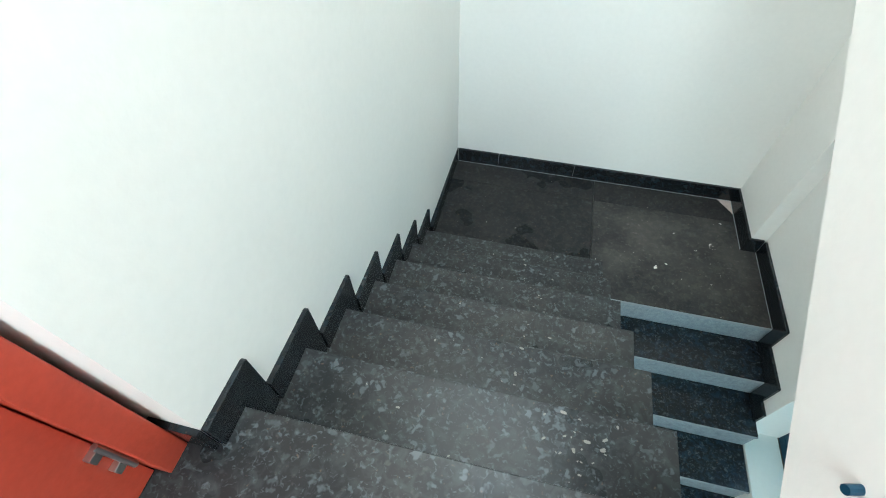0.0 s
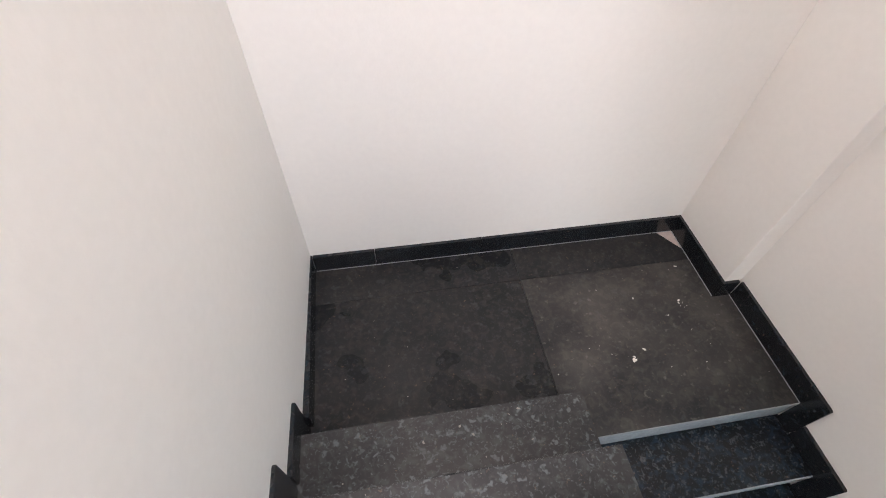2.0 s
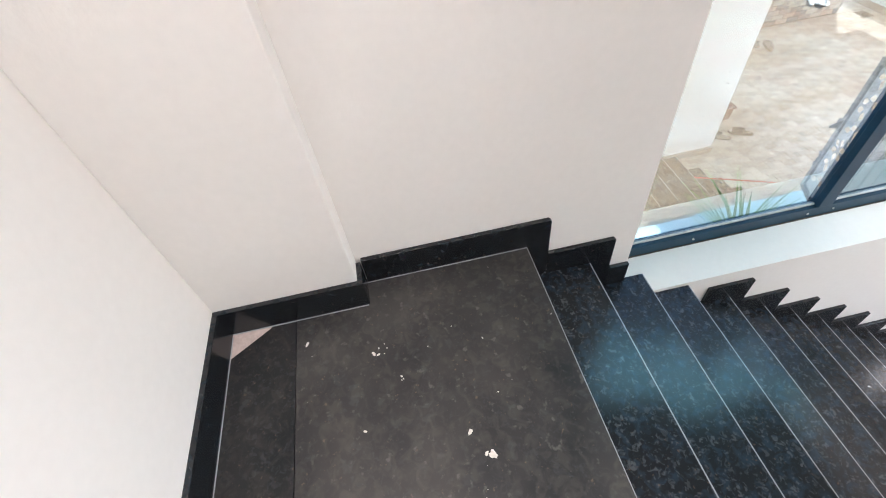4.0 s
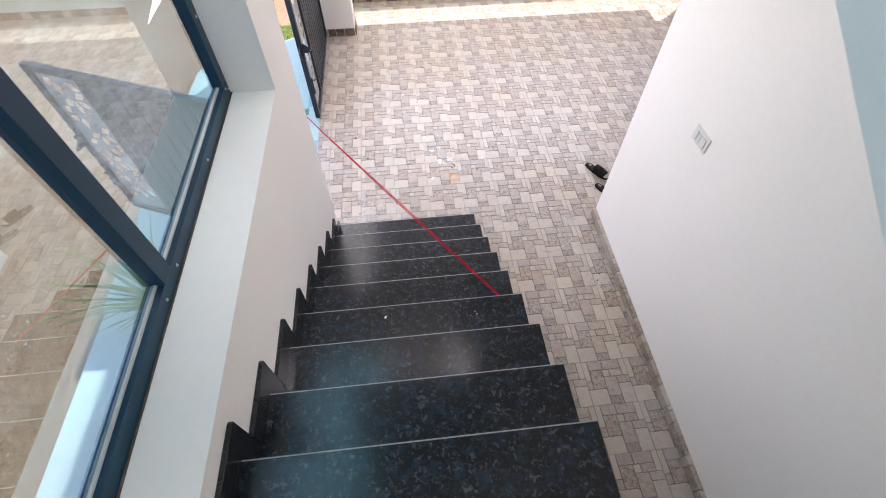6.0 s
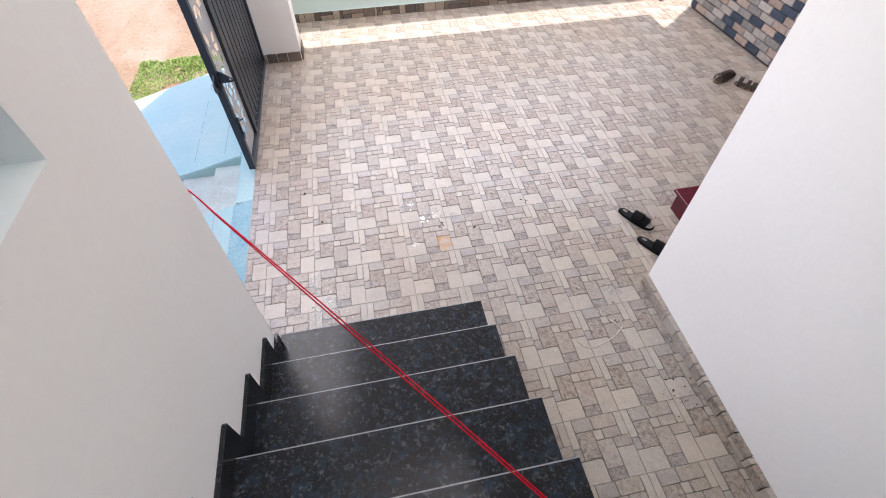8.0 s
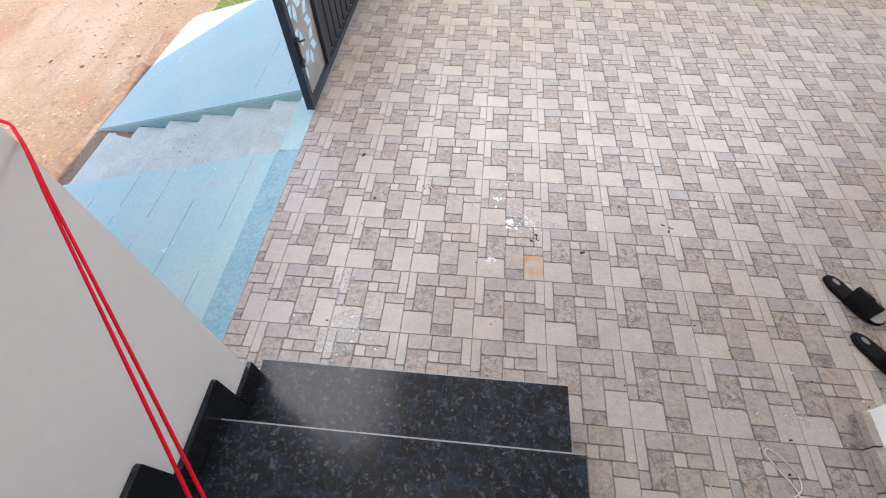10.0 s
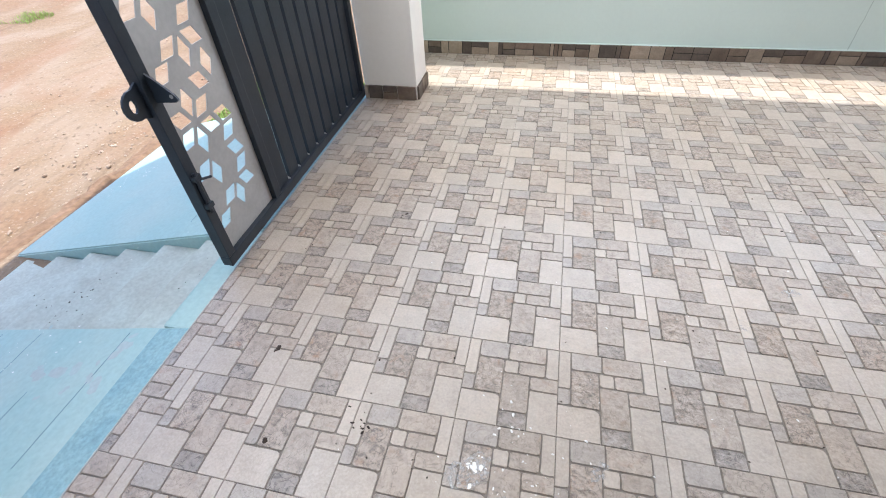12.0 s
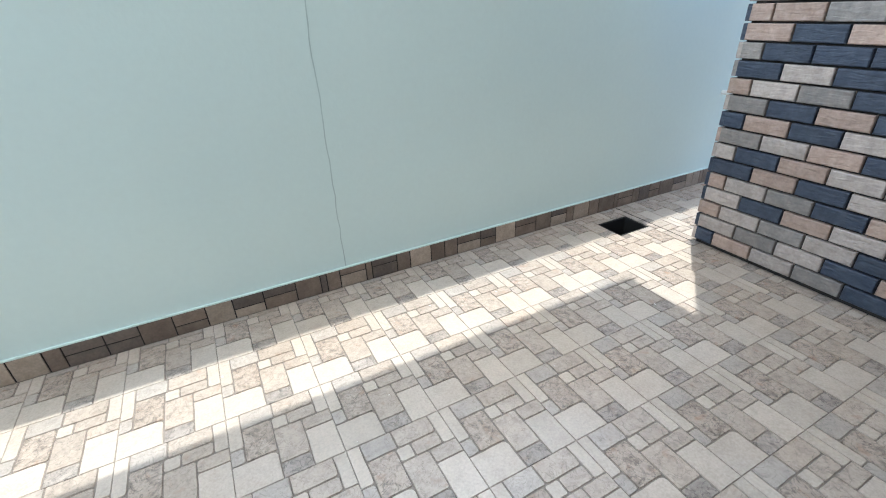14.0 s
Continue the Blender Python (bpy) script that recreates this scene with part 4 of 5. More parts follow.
def gate_leaf(label):
    g = empty("gate_leaf", label, "gate", group="gate leaves")
    B = 0.045
    def bar(name, u0, u1, z0, z1, t=B, lab=""):
        return part(name, bm_box(u0, u1, -t / 2, t / 2, z0, z1, 0.003), M_GATE, g, lab)
    bar("bottom_rail", 0, LEAF, G0, G0 + B)
    bar("top_rail", 0, LEAF, G1 - B, G1)
    bar("hinge_stile", 0, B, G0 + B + 0.001, G1 - B - 0.001)
    bar("end_stile", LEAF - B, LEAF, G0 + B + 0.001, G1 - B - 0.001)
    bar("inner_stile", 1.175, 1.225, G0 + B + 0.001, G1 - B - 0.001)
    for i in range(10):
        u = 0.062 + 0.112 * i
        bm = bm_prism([(u, -0.012), (u + 0.02, -0.022), (u + 0.066, -0.022), (u + 0.086, -0.012), (u + 0.086, 0.006), (u, 0.006)], "z", G0 + B + 0.001, G1 - B - 0.001)
        sl = part("slat", bm, M_GATE, g)
        part("weld_cap", bm_prism([(u + 0.088, -0.010), (u + 0.108, -0.010), (u + 0.098, 0.012)], "z", G0 + B - 0.001, G0 + B + 0.005), M_PANEL, sl)
    bm = cut_panel(LEAF - B - 1.227, G1 - G0 - 2 * B - 0.002, rhombi(), 0.003)
    bmesh.ops.translate(bm, vec=(1.226, -0.004, G0 + B + 0.001), verts=bm.verts[:])
    part("cut_panel", bm, M_PANEL, g, "grey sheet steel with diamond cut-outs")
    # lock eye plate and flange on the end stile
    bm = bmesh.new()
    ring = [(LEAF + 0.0, 0.685)] + [(LEAF + 0.036 + 0.046 * math.cos(a), 0.742 + 0.046 * math.sin(a)) for a in [radians(-100 + 20 * i) for i in range(11)]] + [(LEAF, 0.80)]
    eye = [(LEAF + 0.046 + 0.013 * math.cos(a), 0.742 + 0.021 * math.sin(a)) for a in [i * math.tau / 10 for i in range(10)]]
    from mathutils.geometry import tessellate_polygon
    tri = tessellate_polygon([[Vector((a, b, 0)) for a, b in lp] for lp in (ring, eye)])
    flat = ring + eye
    fv = [bm.verts.new((a, -0.004, b)) for a, b in flat]; bv = [bm.verts.new((a, 0.004, b)) for a, b in flat]
    for f in tri:
        bm.faces.new([fv[i] for i in f]); bm.faces.new([bv[i] for i in reversed(f)])
    for o, n in ((0, len(ring)), (len(ring), len(eye))):
        for i in range(n):
            j = (i + 1) % n
            bm.faces.new((fv[o + i], fv[o + j], bv[o + j], bv[o + i]))
    bmesh.ops.recalc_face_normals(bm, faces=bm.faces[:])
    part("lock_eye", bm, M_GATE, g)
    part("lock_flange", bm_prism([(0.0225, 0.725), (0.0225, 0.815), (0.045, 0.800), (0.098, 0.752), (0.105, 0.738), (0.095, 0.730)], "x", LEAF - 0.030, LEAF - 0.023), M_GATE, g)
    part("flange_hole", rod((LEAF - 0.0305, 0.085, 0.748), (LEAF - 0.0225, 0.085, 0.748), 0.007), M_PANEL, g, "pale bolt hole through the flange")
    bolt = part("drop_bolt", rod((LEAF - 0.02, 0.03, 0.30), (LEAF - 0.02, 0.03, 0.47), 0.007), M_GATE, g)
    part("bolt_handle", rod((LEAF - 0.02, 0.03, 0.44), (LEAF - 0.065, 0.055, 0.43), 0.005), M_GATE, bolt)
    for z in (0.33, 0.45):
        part("bolt_keeper", bm_box(LEAF - 0.038, LEAF - 0.004, 0.0226, 0.04, z - 0.01, z + 0.01, 0.002), M_GATE, g)
    for z in (0.2, 1.2):
        part("hinge", rod((-0.012, 0, z - 0.04), (-0.012, 0, z + 0.04), 0.011), M_GATE, g)
    return g
leaf1 = gate_leaf("charcoal painted steel gate leaf, shut, with slats and a diamond-cut panel")
leaf1.matrix_basis = pose(-1.937, 1.185, 0.0, 0, 0, -90)
leaf2 = copy_thing(leaf1, Matrix.Translation((-1.995, -2.10, -0.03)) @ Matrix.Rotation(math.atan2(0.40, -0.916), 4, "Z"))
tagged(leaf2, "charcoal painted steel gate leaf, swung open over the blue ramp")

# ---- loose things ----
# red cable, two strands from the wall corner down to a stair tread
cable = empty("red_cable", "doubled thin red electric cable stretched over the stairs", "cable")
for dx, dz in ((0.0, 0.0), (0.013, -0.012)):
    p0, p1 = Vector((-1.66, -2.072, 1.262 + dz * 0.2)), Vector((-0.636 + dx * 0.6, -3.222, 5 * RISE + 0.004))
    pts = [Vector((-1.80, -2.06, 1.27 + dz * 0.2)), Vector((-1.68, -2.058, 1.266 + dz * 0.2))]
    for i in range(0, 11):
        u = i / 10
        p = p0.lerp(p1, u)
        p.z -= (0.006 - dz * 0.7) * math.sin(math.pi * u)
        p.x += dx * math.sin(math.pi * u)
        p.z = max(p.z, p1.z)
        pts.append(p)
    tube("strand", pts, 0.0026, M_REDWIRE, cable)
# thin white cord in loops on the floor
tagged(tube("white_cord", [(-0.071, -2.26, 0.003), (-0.024, -2.335, 0.004), (0.098, -2.325, 0.003), (0.20, -2.275, 0.004), (0.236, -2.235, 0.003), (0.19, -2.15, 0.005), (0.15, -2.13, 0.003), (0.165, -2.18, 0.004), (0.21, -2.25, 0.006), (0.225, -2.36, 0.003), (0.25, -2.44, 0.004)], 0.0022, M_CORD), "thin off-white cord lying in loops on the tiles", "cord")

def sole_outline(length, width, side):
    """A foot's outline: broad round toe, narrower waist, round heel."""
    pts = []
    for i in range(28):
        a = math.tau * i / 28
        c, q = math.cos(a), math.sin(a)
        u = math.copysign(abs(c) ** 0.75, c)
        w = width * 0.5 * (0.90 + 0.12 * u) * (1 - 0.13 * math.exp(-((u + 0.2) ** 2) / 0.10))
        pts.append((length * 0.5 * u, math.copysign(abs(q) ** 0.7, q) * w + side * 0.008 * u * u))
    return pts
def sandal(label, length, width, mat_sole, mat_bed, mat_strap, straps, buckle):
    s = empty("sandal", label, "sandal", group="sandals on the porch")
    out = sole_outline(length, width, 1)
    part("sole", bm_prism(out, "z", 0.0, 0.018, 0.004), mat_sole, s)
    part("footbed", bm_prism([(x * 0.93, y * 0.9) for x, y in out], "z", 0.0185, 0.024, 0.002), mat_bed, s)
    for u, w_, h_ in straps:
        bm = bmesh.new()
        rings = []
        for i in range(11):
            a = math.pi * i / 10
            row = []
            for du, th in ((-w_ / 2, 0), (w_ / 2, 0), (w_ / 2, 0.004), (-w_ / 2, 0.004)):
                r = width * 0.47 + th
                row.append(bm.verts.new((u + du * (0.8 + 0.3 * math.sin(a)), r * math.cos(a), 0.012 + (h_ + th) * math.sin(a) ** 0.8)))
            rings.append(row)
        for a_, b_ in zip(rings, rings[1:]):
            for i in range(4):
                j = (i + 1) % 4
                bm.faces.new((a_[i], a_[j], b_[j], b_[i]))
        bm.faces.new(rings[0]); bm.faces.new(rings[-1])
        bmesh.ops.recalc_face_normals(bm, faces=bm.faces[:])
        st_ = part("strap", bm, mat_strap, s, smooth=False)
        if buckle:
            part("buckle", bm_box(u - 0.008, u + 0.008, width * 0.2, width * 0.36, 0.012 + h_ * 0.86, 0.012 + h_ * 0.98, 0.002), M_TAN, st_)
    return s
sa = sandal("black leather slip-on sandal with a wide strap, scuffed pale toe", 0.265, 0.092, M_RUBBER, M_BEDBLACK, M_RUBBER, ((0.012, 0.066, 0.060), (0.066, 0.050, 0.050)), 1)
part("heel_mark", bm_prism([(-0.088 + 0.018 * math.cos(k * 0.524), 0.008 + 0.010 * math.sin(k * 0.524)) for k in range(12)], "z", 0.0245, 0.0252), M_CEMENTDUST, sa, "worn grey oval print on the heel")
part("toe_patch", bm_prism([(0.092, -0.034), (0.115, -0.026), (0.126, -0.008), (0.126, 0.014), (0.115, 0.030), (0.092, 0.036)], "z", 0.0245, 0.0265), M_CORD, sa, "worn pale toe of the footbed")
def turn(a, b):
    return math.atan2(b[1] - a[1], b[0] - a[0])
sa.matrix_basis = Matrix.Translation((0.684, -1.49, 0.0)) @ Matrix.Rotation(turn((0.612, -1.38), (0.755, -1.60)), 4, "Z")
copy_thing(sa, Matrix.Translation((0.695, -1.76, 0.0)) @ Matrix.Rotation(turn((0.623, -1.659), (0.766, -1.859)), 4, "Z"))
sb = sandal("brown and black strapped sandal with a tan sole edge", 0.275, 0.098, M_TAN, M_BEDBROWN, M_STRAPBROWN, ((0.085, 0.038, 0.040), (0.035, 0.036, 0.052), (-0.015, 0.030, 0.058), (-0.085, 0.034, 0.066)), 2)
sb.matrix_basis = Matrix.Translation((2.345, 0.04, 0.0)) @ Matrix.Rotation(radians(24), 4, "Z")
copy_thing(sb, Matrix.Translation((2.47, -0.16, 0.0)) @ Matrix.Rotation(radians(-50), 4, "Z"))

# paint spills, grit and chips
def blobs(name, label, spots, mat, height, seed, category, surface=lambda x, y: 0.0):
    """Flat irregular flecks joined into one sheet of stuff; spots: x, y, spread, count, size."""
    rnd = random.Random(seed)
    bm = bmesh.new()
    for x, y, spread, count, size in spots:
        for _ in range(count):
            px, py = x + rnd.gauss(0, spread), y + rnd.gauss(0, spread)
            r = size * rnd.uniform(0.35, 1.0) * (0.5 if rnd.random() < 0.5 else 1)
            n = 9
            ph = rnd.uniform(0, 6)
            ring = []
            for i in range(n):
                a = math.tau * i / n
                q = r * (1 + 0.35 * math.sin(2 * a + ph) + rnd.uniform(-0.2, 0.2))
                xx_, yy_ = px + q * math.cos(a), py + q * math.sin(a) * 0.85
                ring.append(bm.verts.new((xx_, yy_, surface(xx_, yy_) + 0.0004)))
            c = bm.verts.new((px, py, surface(px, py) + height))
            for i in range(n):
                bm.faces.new((ring[i], ring[(i + 1) % n], c))
    return tagged(part(name, bm, mat), label, category, kind="stuff")
def worn_film(name, colour, scale, lo, hi, most):
    """A thin dried film that the stone shows through in patches."""
    m = material(name, colour, 0.7, bump=0.1)
    n, l = m.node_tree.nodes, m.node_tree.links
    geo = n.new("ShaderNodeNewGeometry")
    t = n.new("ShaderNodeTexNoise"); t.inputs["Scale"].default_value, t.inputs["Detail"].default_value, t.inputs["Roughness"].default_value = scale, 8, 0.7
    l.new(geo.outputs["Position"], t.inputs["Vector"])
    r = n.new("ShaderNodeMapRange")
    for k, v in zip(("From Min", "From Max", "To Min", "To Max"), (lo, hi, 0.0, most)):
        r.inputs[k].default_value = v
    l.new(t.outputs["Fac"], r.inputs["Value"]); l.new(r.outputs[0], n["Principled BSDF"].inputs["Alpha"])
    return m
M_FILM = worn_film("worn_white_paint_film", (0.66, 0.65, 0.63), 60, 0.46, 0.66, 0.85)
blobs("paint_film", "worn thin white paint smears on the tiles", [(-0.70, -1.13, 0.0, 1, 0.13), (-0.83, -1.04, 0.0, 1, 0.06), (-0.56, -1.20, 0.0, 1, 0.09), (-0.836, -1.405, 0.0, 1, 0.05), (-1.44, -1.82, 0.0, 1, 0.12), (-1.50, -1.60, 0.0, 1, 0.10), (0.28, -2.0, 0.0, 1, 0.12), (-0.2, -0.4, 0.4, 4, 0.04)], M_FILM, 0.0006, 51, "paint splash")
blobs("paint_splash", "dried white paint splashes on the tiles", [(-0.75, -1.18, 0.016, 22, 0.011), (-0.70, -1.15, 0.07, 110, 0.0042), (-0.81, -1.03, 0.018, 14, 0.010), (-0.66, -1.16, 0.02, 24, 0.007), (-0.836, -1.405, 0.010, 16, 0.010), (-1.40, -1.80, 0.1, 40, 0.005), (-1.5, -1.7, 0.1, 34, 0.005), (-0.73, -0.9, 0.03, 14, 0.006), (-0.55, -1.0, 0.15, 30, 0.0045), (-0.2, -0.4, 0.6, 60, 0.004), (0.6, 0.8, 0.8, 50, 0.005), (0.3, -2.1, 0.25, 34, 0.006), (-1.2, 0.3, 0.4, 30, 0.004)], M_SPLASH, 0.0009, 3, "paint splash")
blobs("dirt_specks", "dark crumbs and stains scattered over the tiles", [(-1.559, -0.777, 0.006, 5, 0.012), (-1.178, -0.957, 0.025, 14, 0.006), (-1.076, -1.329, 0.003, 2, 0.011), (-0.413, -1.327, 0.003, 2, 0.012), (-0.635, -1.257, 0.012, 8, 0.009), (-1.442, -1.075, 0.003, 2, 0.01), (-0.983, -1.088, 0.02, 3, 0.006), (-1.515, -1.773, 0.003, 2, 0.009), (-1.319, 0.011, 0.01, 3, 0.008), (-0.208, -1.06, 0.02, 4, 0.009), (-0.018, -1.166, 0.02, 4, 0.008), (0.3, -1.9, 0.3, 26, 0.006), (0.2, 0.0, 0.5, 22, 0.006), (-1.0, -1.0, 0.5, 26, 0.004), (0.36, -2.7, 0.06, 40, 0.006)], M_CRUMB, 0.004, 4, "dirt")
blobs("ramp_paint_drips", "white paint drips on the blue ramp", [(-2.50, -1.38, 0.008, 4, 0.016), (-2.47, -1.34, 0.004, 2, 0.01), (-2.51, -1.80, 0.012, 4, 0.012), (-2.56, -0.80, 0.06, 8, 0.006), (-2.8, -0.2, 0.3, 10, 0.004), (-2.75, -0.83, 0.1, 20, 0.005), (-3.05, -0.80, 0.06, 10, 0.006), (-3.5, 0.72, 0.07, 34, 0.007), (-3.62, 0.5, 0.05, 16, 0.006), (-3.3, 0.9, 0.06, 16, 0.006), (-2.7, 0.7, 0.02, 3, 0.008)], M_SPLASH, 0.001, 6, "paint splash", lambda x, y: ramp_z(x) + 0.0005)
blobs("ramp_smears", "greyish dusty smears trodden on the blue ramp", [(-2.35, -1.05, 0.12, 8, 0.05), (-2.7, -1.2, 0.2, 8, 0.045), (-2.3, -1.6, 0.15, 7, 0.04), (-3.0, -1.0, 0.2, 6, 0.04), (-2.2, -0.9, 0.05, 5, 0.04)], M_SMEAR, 0.0006, 16, "dirt", lambda x, y: ramp_z(x) + 0.0003)
blobs("soil_crumbs", "dark soil crumbs on the low steps", [(-2.75, -0.45, 0.08, 16, 0.007), (-2.85, -0.6, 0.06, 12, 0.006), (-2.4, -0.4, 0.12, 8, 0.005), (-3.1, -0.5, 0.1, 12, 0.006)], M_CRUMB, 0.004, 17, "dirt", lambda x, y: -0.125 - 0.072 * max(0, math.ceil((-2.3 - x) / 0.28 - 1e-6)) + 0.001)
blobs("landing_chips", "pale plaster chips and scuffs on the landing", [(-1.077, -5.431, 0.006, 3, 0.009), (-1.017, -5.388, 0.008, 4, 0.011), (-1.262, -5.58, 0.006, 3, 0.008), (-1.443, -5.852, 0.004, 2, 0.008), (-1.138, -5.70, 0.004, 2, 0.005), (-1.372, -5.635, 0.018, 6, 0.008), (-1.1, -5.5, 0.25, 20, 0.003), (0.0, -5.6, 0.3, 14, 0.0025)], M_CORD, 0.003, 7, "debris", lambda x, y: Z_LAND)
blobs("stair_crumbs", "pale crumbs on the lower stair treads", [(-0.85, -3.38, 0.03, 16, 0.003), (-1.24, -3.36, 0.006, 3, 0.007)], M_SPLASH, 0.002, 8, "debris", lambda x, y: 6 * RISE)
blobs("step_crumbs", "pale grit on the bottom stair treads", [(-1.1, -2.16, 0.08, 3, 0.004), (-0.9, -2.17, 0.06, 2, 0.004)], M_SPLASH, 0.003, 9, "debris", lambda x, y: RISE)

# plaster dust specks on the upper flight
for k in range(1, 7):
    yk, zk = Y_UP + TREAD_UP * (k - 0.5), Z_LAND + RISE_UP * k
    blobs("tread_dust", "grey cement flecks trodden into the dusty tread", [(-0.45 + 0.8 * random.Random(k).random(), yk, 0.07, 10, 0.006), (-0.1, yk, 0.2, 8, 0.007)] if k < 6 else [(-0.35, yk, 0.06, 22, 0.008), (0.0, yk, 0.15, 8, 0.006)], M_CEMENTDUST, 0.0012, 20 + k, "dust", lambda x, y, z=zk, c=yk: z)

# stones on the dirt, grass tufts, a spiky plant
bm = bmesh.new()
rnd = random.Random(12)
for i in range(2000):
    if i < 900:
        x, y = -3.9 - abs(rnd.gauss(0, 0.5)), rnd.uniform(-3.5, 2.5)
    else:
        x, y = rnd.uniform(-9, -3.9), rnd.uniform(-5, 5)
    r = rnd.choice((0.004, 0.004, 0.005, 0.006, 0.008, 0.01, 0.013, 0.018)) * rnd.uniform(0.6, 1.2)
    z = Z_DIRT + 0.05 * noise.noise((x * 0.6, y * 0.6, 0)) + 0.02 * noise.noise((x * 2.3, y * 2.3, 4))
    res = bmesh.ops.create_icosphere(bm, subdivisions=1, radius=r, matrix=Matrix.Translation((x, y, z + r * 0.2)) @ Matrix.Rotation(rnd.uniform(0, 6), 4, "Z") @ Matrix.Diagonal((1, rnd.uniform(0.6, 1), rnd.uniform(0.4, 0.7), 1)))
    for v in res["verts"]:
        v.co += Vector((rnd.uniform(-1, 1), rnd.uniform(-1, 1), rnd.uniform(-1, 1))) * r * 0.2
tagged(part("gravel", bm, M_STONE), "loose pebbles and stones on the dirt", "gravel", kind="stuff")

def blades(name, label, centre, spread, count, h, w, lean, seed, mat, category, kind=""):
    rnd = random.Random(seed)
    bm = bmesh.new()
    for _ in range(count):
        a, rr = rnd.uniform(0, math.tau), spread * math.sqrt(rnd.random())
        x, y, z = centre[0] + rr * math.cos(a), centre[1] + rr * math.sin(a), centre[2]
        d = rnd.uniform(0, math.tau) if lean < 1 else a
        hh, ll = h * rnd.uniform(0.5, 1), h * lean * rnd.uniform(0.2, 1)
        px, py = -math.sin(d) * w / 2, math.cos(d) * w / 2
        pr = None
        for i in range(4):
            u = i / 3
            cx, cy, cz = x + ll * u * u * math.cos(d), y + ll * u * u * math.sin(d), z + hh * u * (1 - 0.25 * u)
            k = 1 - u * 0.95
            cur = (bm.verts.new((cx + px * k, cy + py * k, cz)), bm.verts.new((cx - px * k, cy - py * k, cz)))
            if pr:
                bm.faces.new((pr[0], pr[1], cur[1], cur[0]))
            pr = cur
    return tagged(part(name, bm, mat), label, category, kind=kind)
def lawn(name, label, x0, x1, y0, y1, count, h, seed):
    rnd = random.Random(seed)
    verts, faces = [], []
    for _ in range(count):
        x, y = rnd.uniform(x0, x1), rnd.uniform(y0, y1)
        if noise.noise((x * 3, y * 3, 5)) < -0.25 + 0.9 * max(0, abs(2 * (x - x0) / (x1 - x0) - 1) - 0.75) * 4 * (rnd.random() - 0.3):
            continue
        z = Z_DIRT + 0.05 * noise.noise((x * 0.6, y * 0.6, 0)) + 0.02 * noise.noise((x * 2.3, y * 2.3, 4)) - 0.004
        d, hh, w = rnd.uniform(0, math.tau), h * rnd.uniform(0.5, 1.1), rnd.uniform(0.003, 0.006)
        lx, ly = math.cos(d) * hh * 0.6, math.sin(d) * hh * 0.6
        px, py, o = -math.sin(d) * w, math.cos(d) * w, len(verts)
        verts += [(x - px, y - py, z), (x + px, y + py, z), (x + lx * 0.4 + px * 0.8, y + ly * 0.4 + py * 0.8, z + hh * 0.65), (x + lx * 0.4 - px * 0.8, y + ly * 0.4 - py * 0.8, z + hh * 0.65), (x + lx, y + ly, z + hh)]
        faces += [(o, o + 1, o + 2, o + 3), (o + 3, o + 2, o + 4)]
    me = bpy.data.meshes.new(name)
    me.from_pydata(verts, [], faces)
    me.materials.append(M_GRASS)
    return tagged(new(name, me), label, "grass", kind="stuff")
lawn("grass", "short bright green grass patch beyond the blue ramp", -3.58, -2.1, 1.50, 2.5, 14000, 0.032, 31)
lawn("grass", "small sparse green tuft on the far dirt", -8.7, -8.1, 4.0, 4.5, 500, 0.06, 32)
blades("spiky_plant", "young spiky green palm plant beside the ramp", (-3.15, -2.30, Z_DIRT), 0.05, 110, 0.95, 0.055, 0.75, 33, M_GRASS, "plant")
def scrap(name, label, place, size, mat, seed):
    """A crumpled sheet lying on the ground."""
    rnd = random.Random(seed)
    bm = bmesh.new()
    bmesh.ops.create_grid(bm, x_segments=7, y_segments=5, size=0.5, matrix=Matrix.Translation(place) @ Matrix.Rotation(rnd.uniform(0, 3), 4, "Z") @ Matrix.Diagonal((size[0], size[1], 1, 1)))
    for v in bm.verts:
        v.co += Vector((rnd.uniform(-0.15, 0.15) * size[0], rnd.uniform(-0.15, 0.15) * size[1], rnd.uniform(0.0, size[2])))
    r = bmesh.ops.solidify(bm, geom=bm.faces[:], thickness=0.004)
    return tagged(part(name, bm, mat), label, "litter")
scrap("red_scrap", "crumpled red plastic scrap lying on the dirt", (-4.13, 2.74, Z_DIRT + 0.02), (0.12, 0.05, 0.025), M_SCRAP_RED, 61)
scrap("pale_scrap", "crumpled pale sheet lying on the dirt road", (-7.98, 2.5, Z_DIRT + 0.03), (0.55, 0.3, 0.08), M_CORD, 62)
scrap("pale_scrap", "small crumpled pale sheet on the dirt road", (-8.5, 2.95, Z_DIRT + 0.03), (0.4, 0.25, 0.08), M_CORD, 63)
stalk = tagged(tube("dry_stalk", [(-2.2, -2.1, ramp_z(-2.2)), (-2.17, -2.0, 0.2), (-2.15, -1.847, 0.396)], 0.003, M_STALK), "thin dry yellow-green plant stalk by the wall", "stalk")
part("seed_head", bm_box(-2.154, -2.146, -1.856, -1.838, 0.392, 0.404, 0.002), M_CRUMB, stalk)

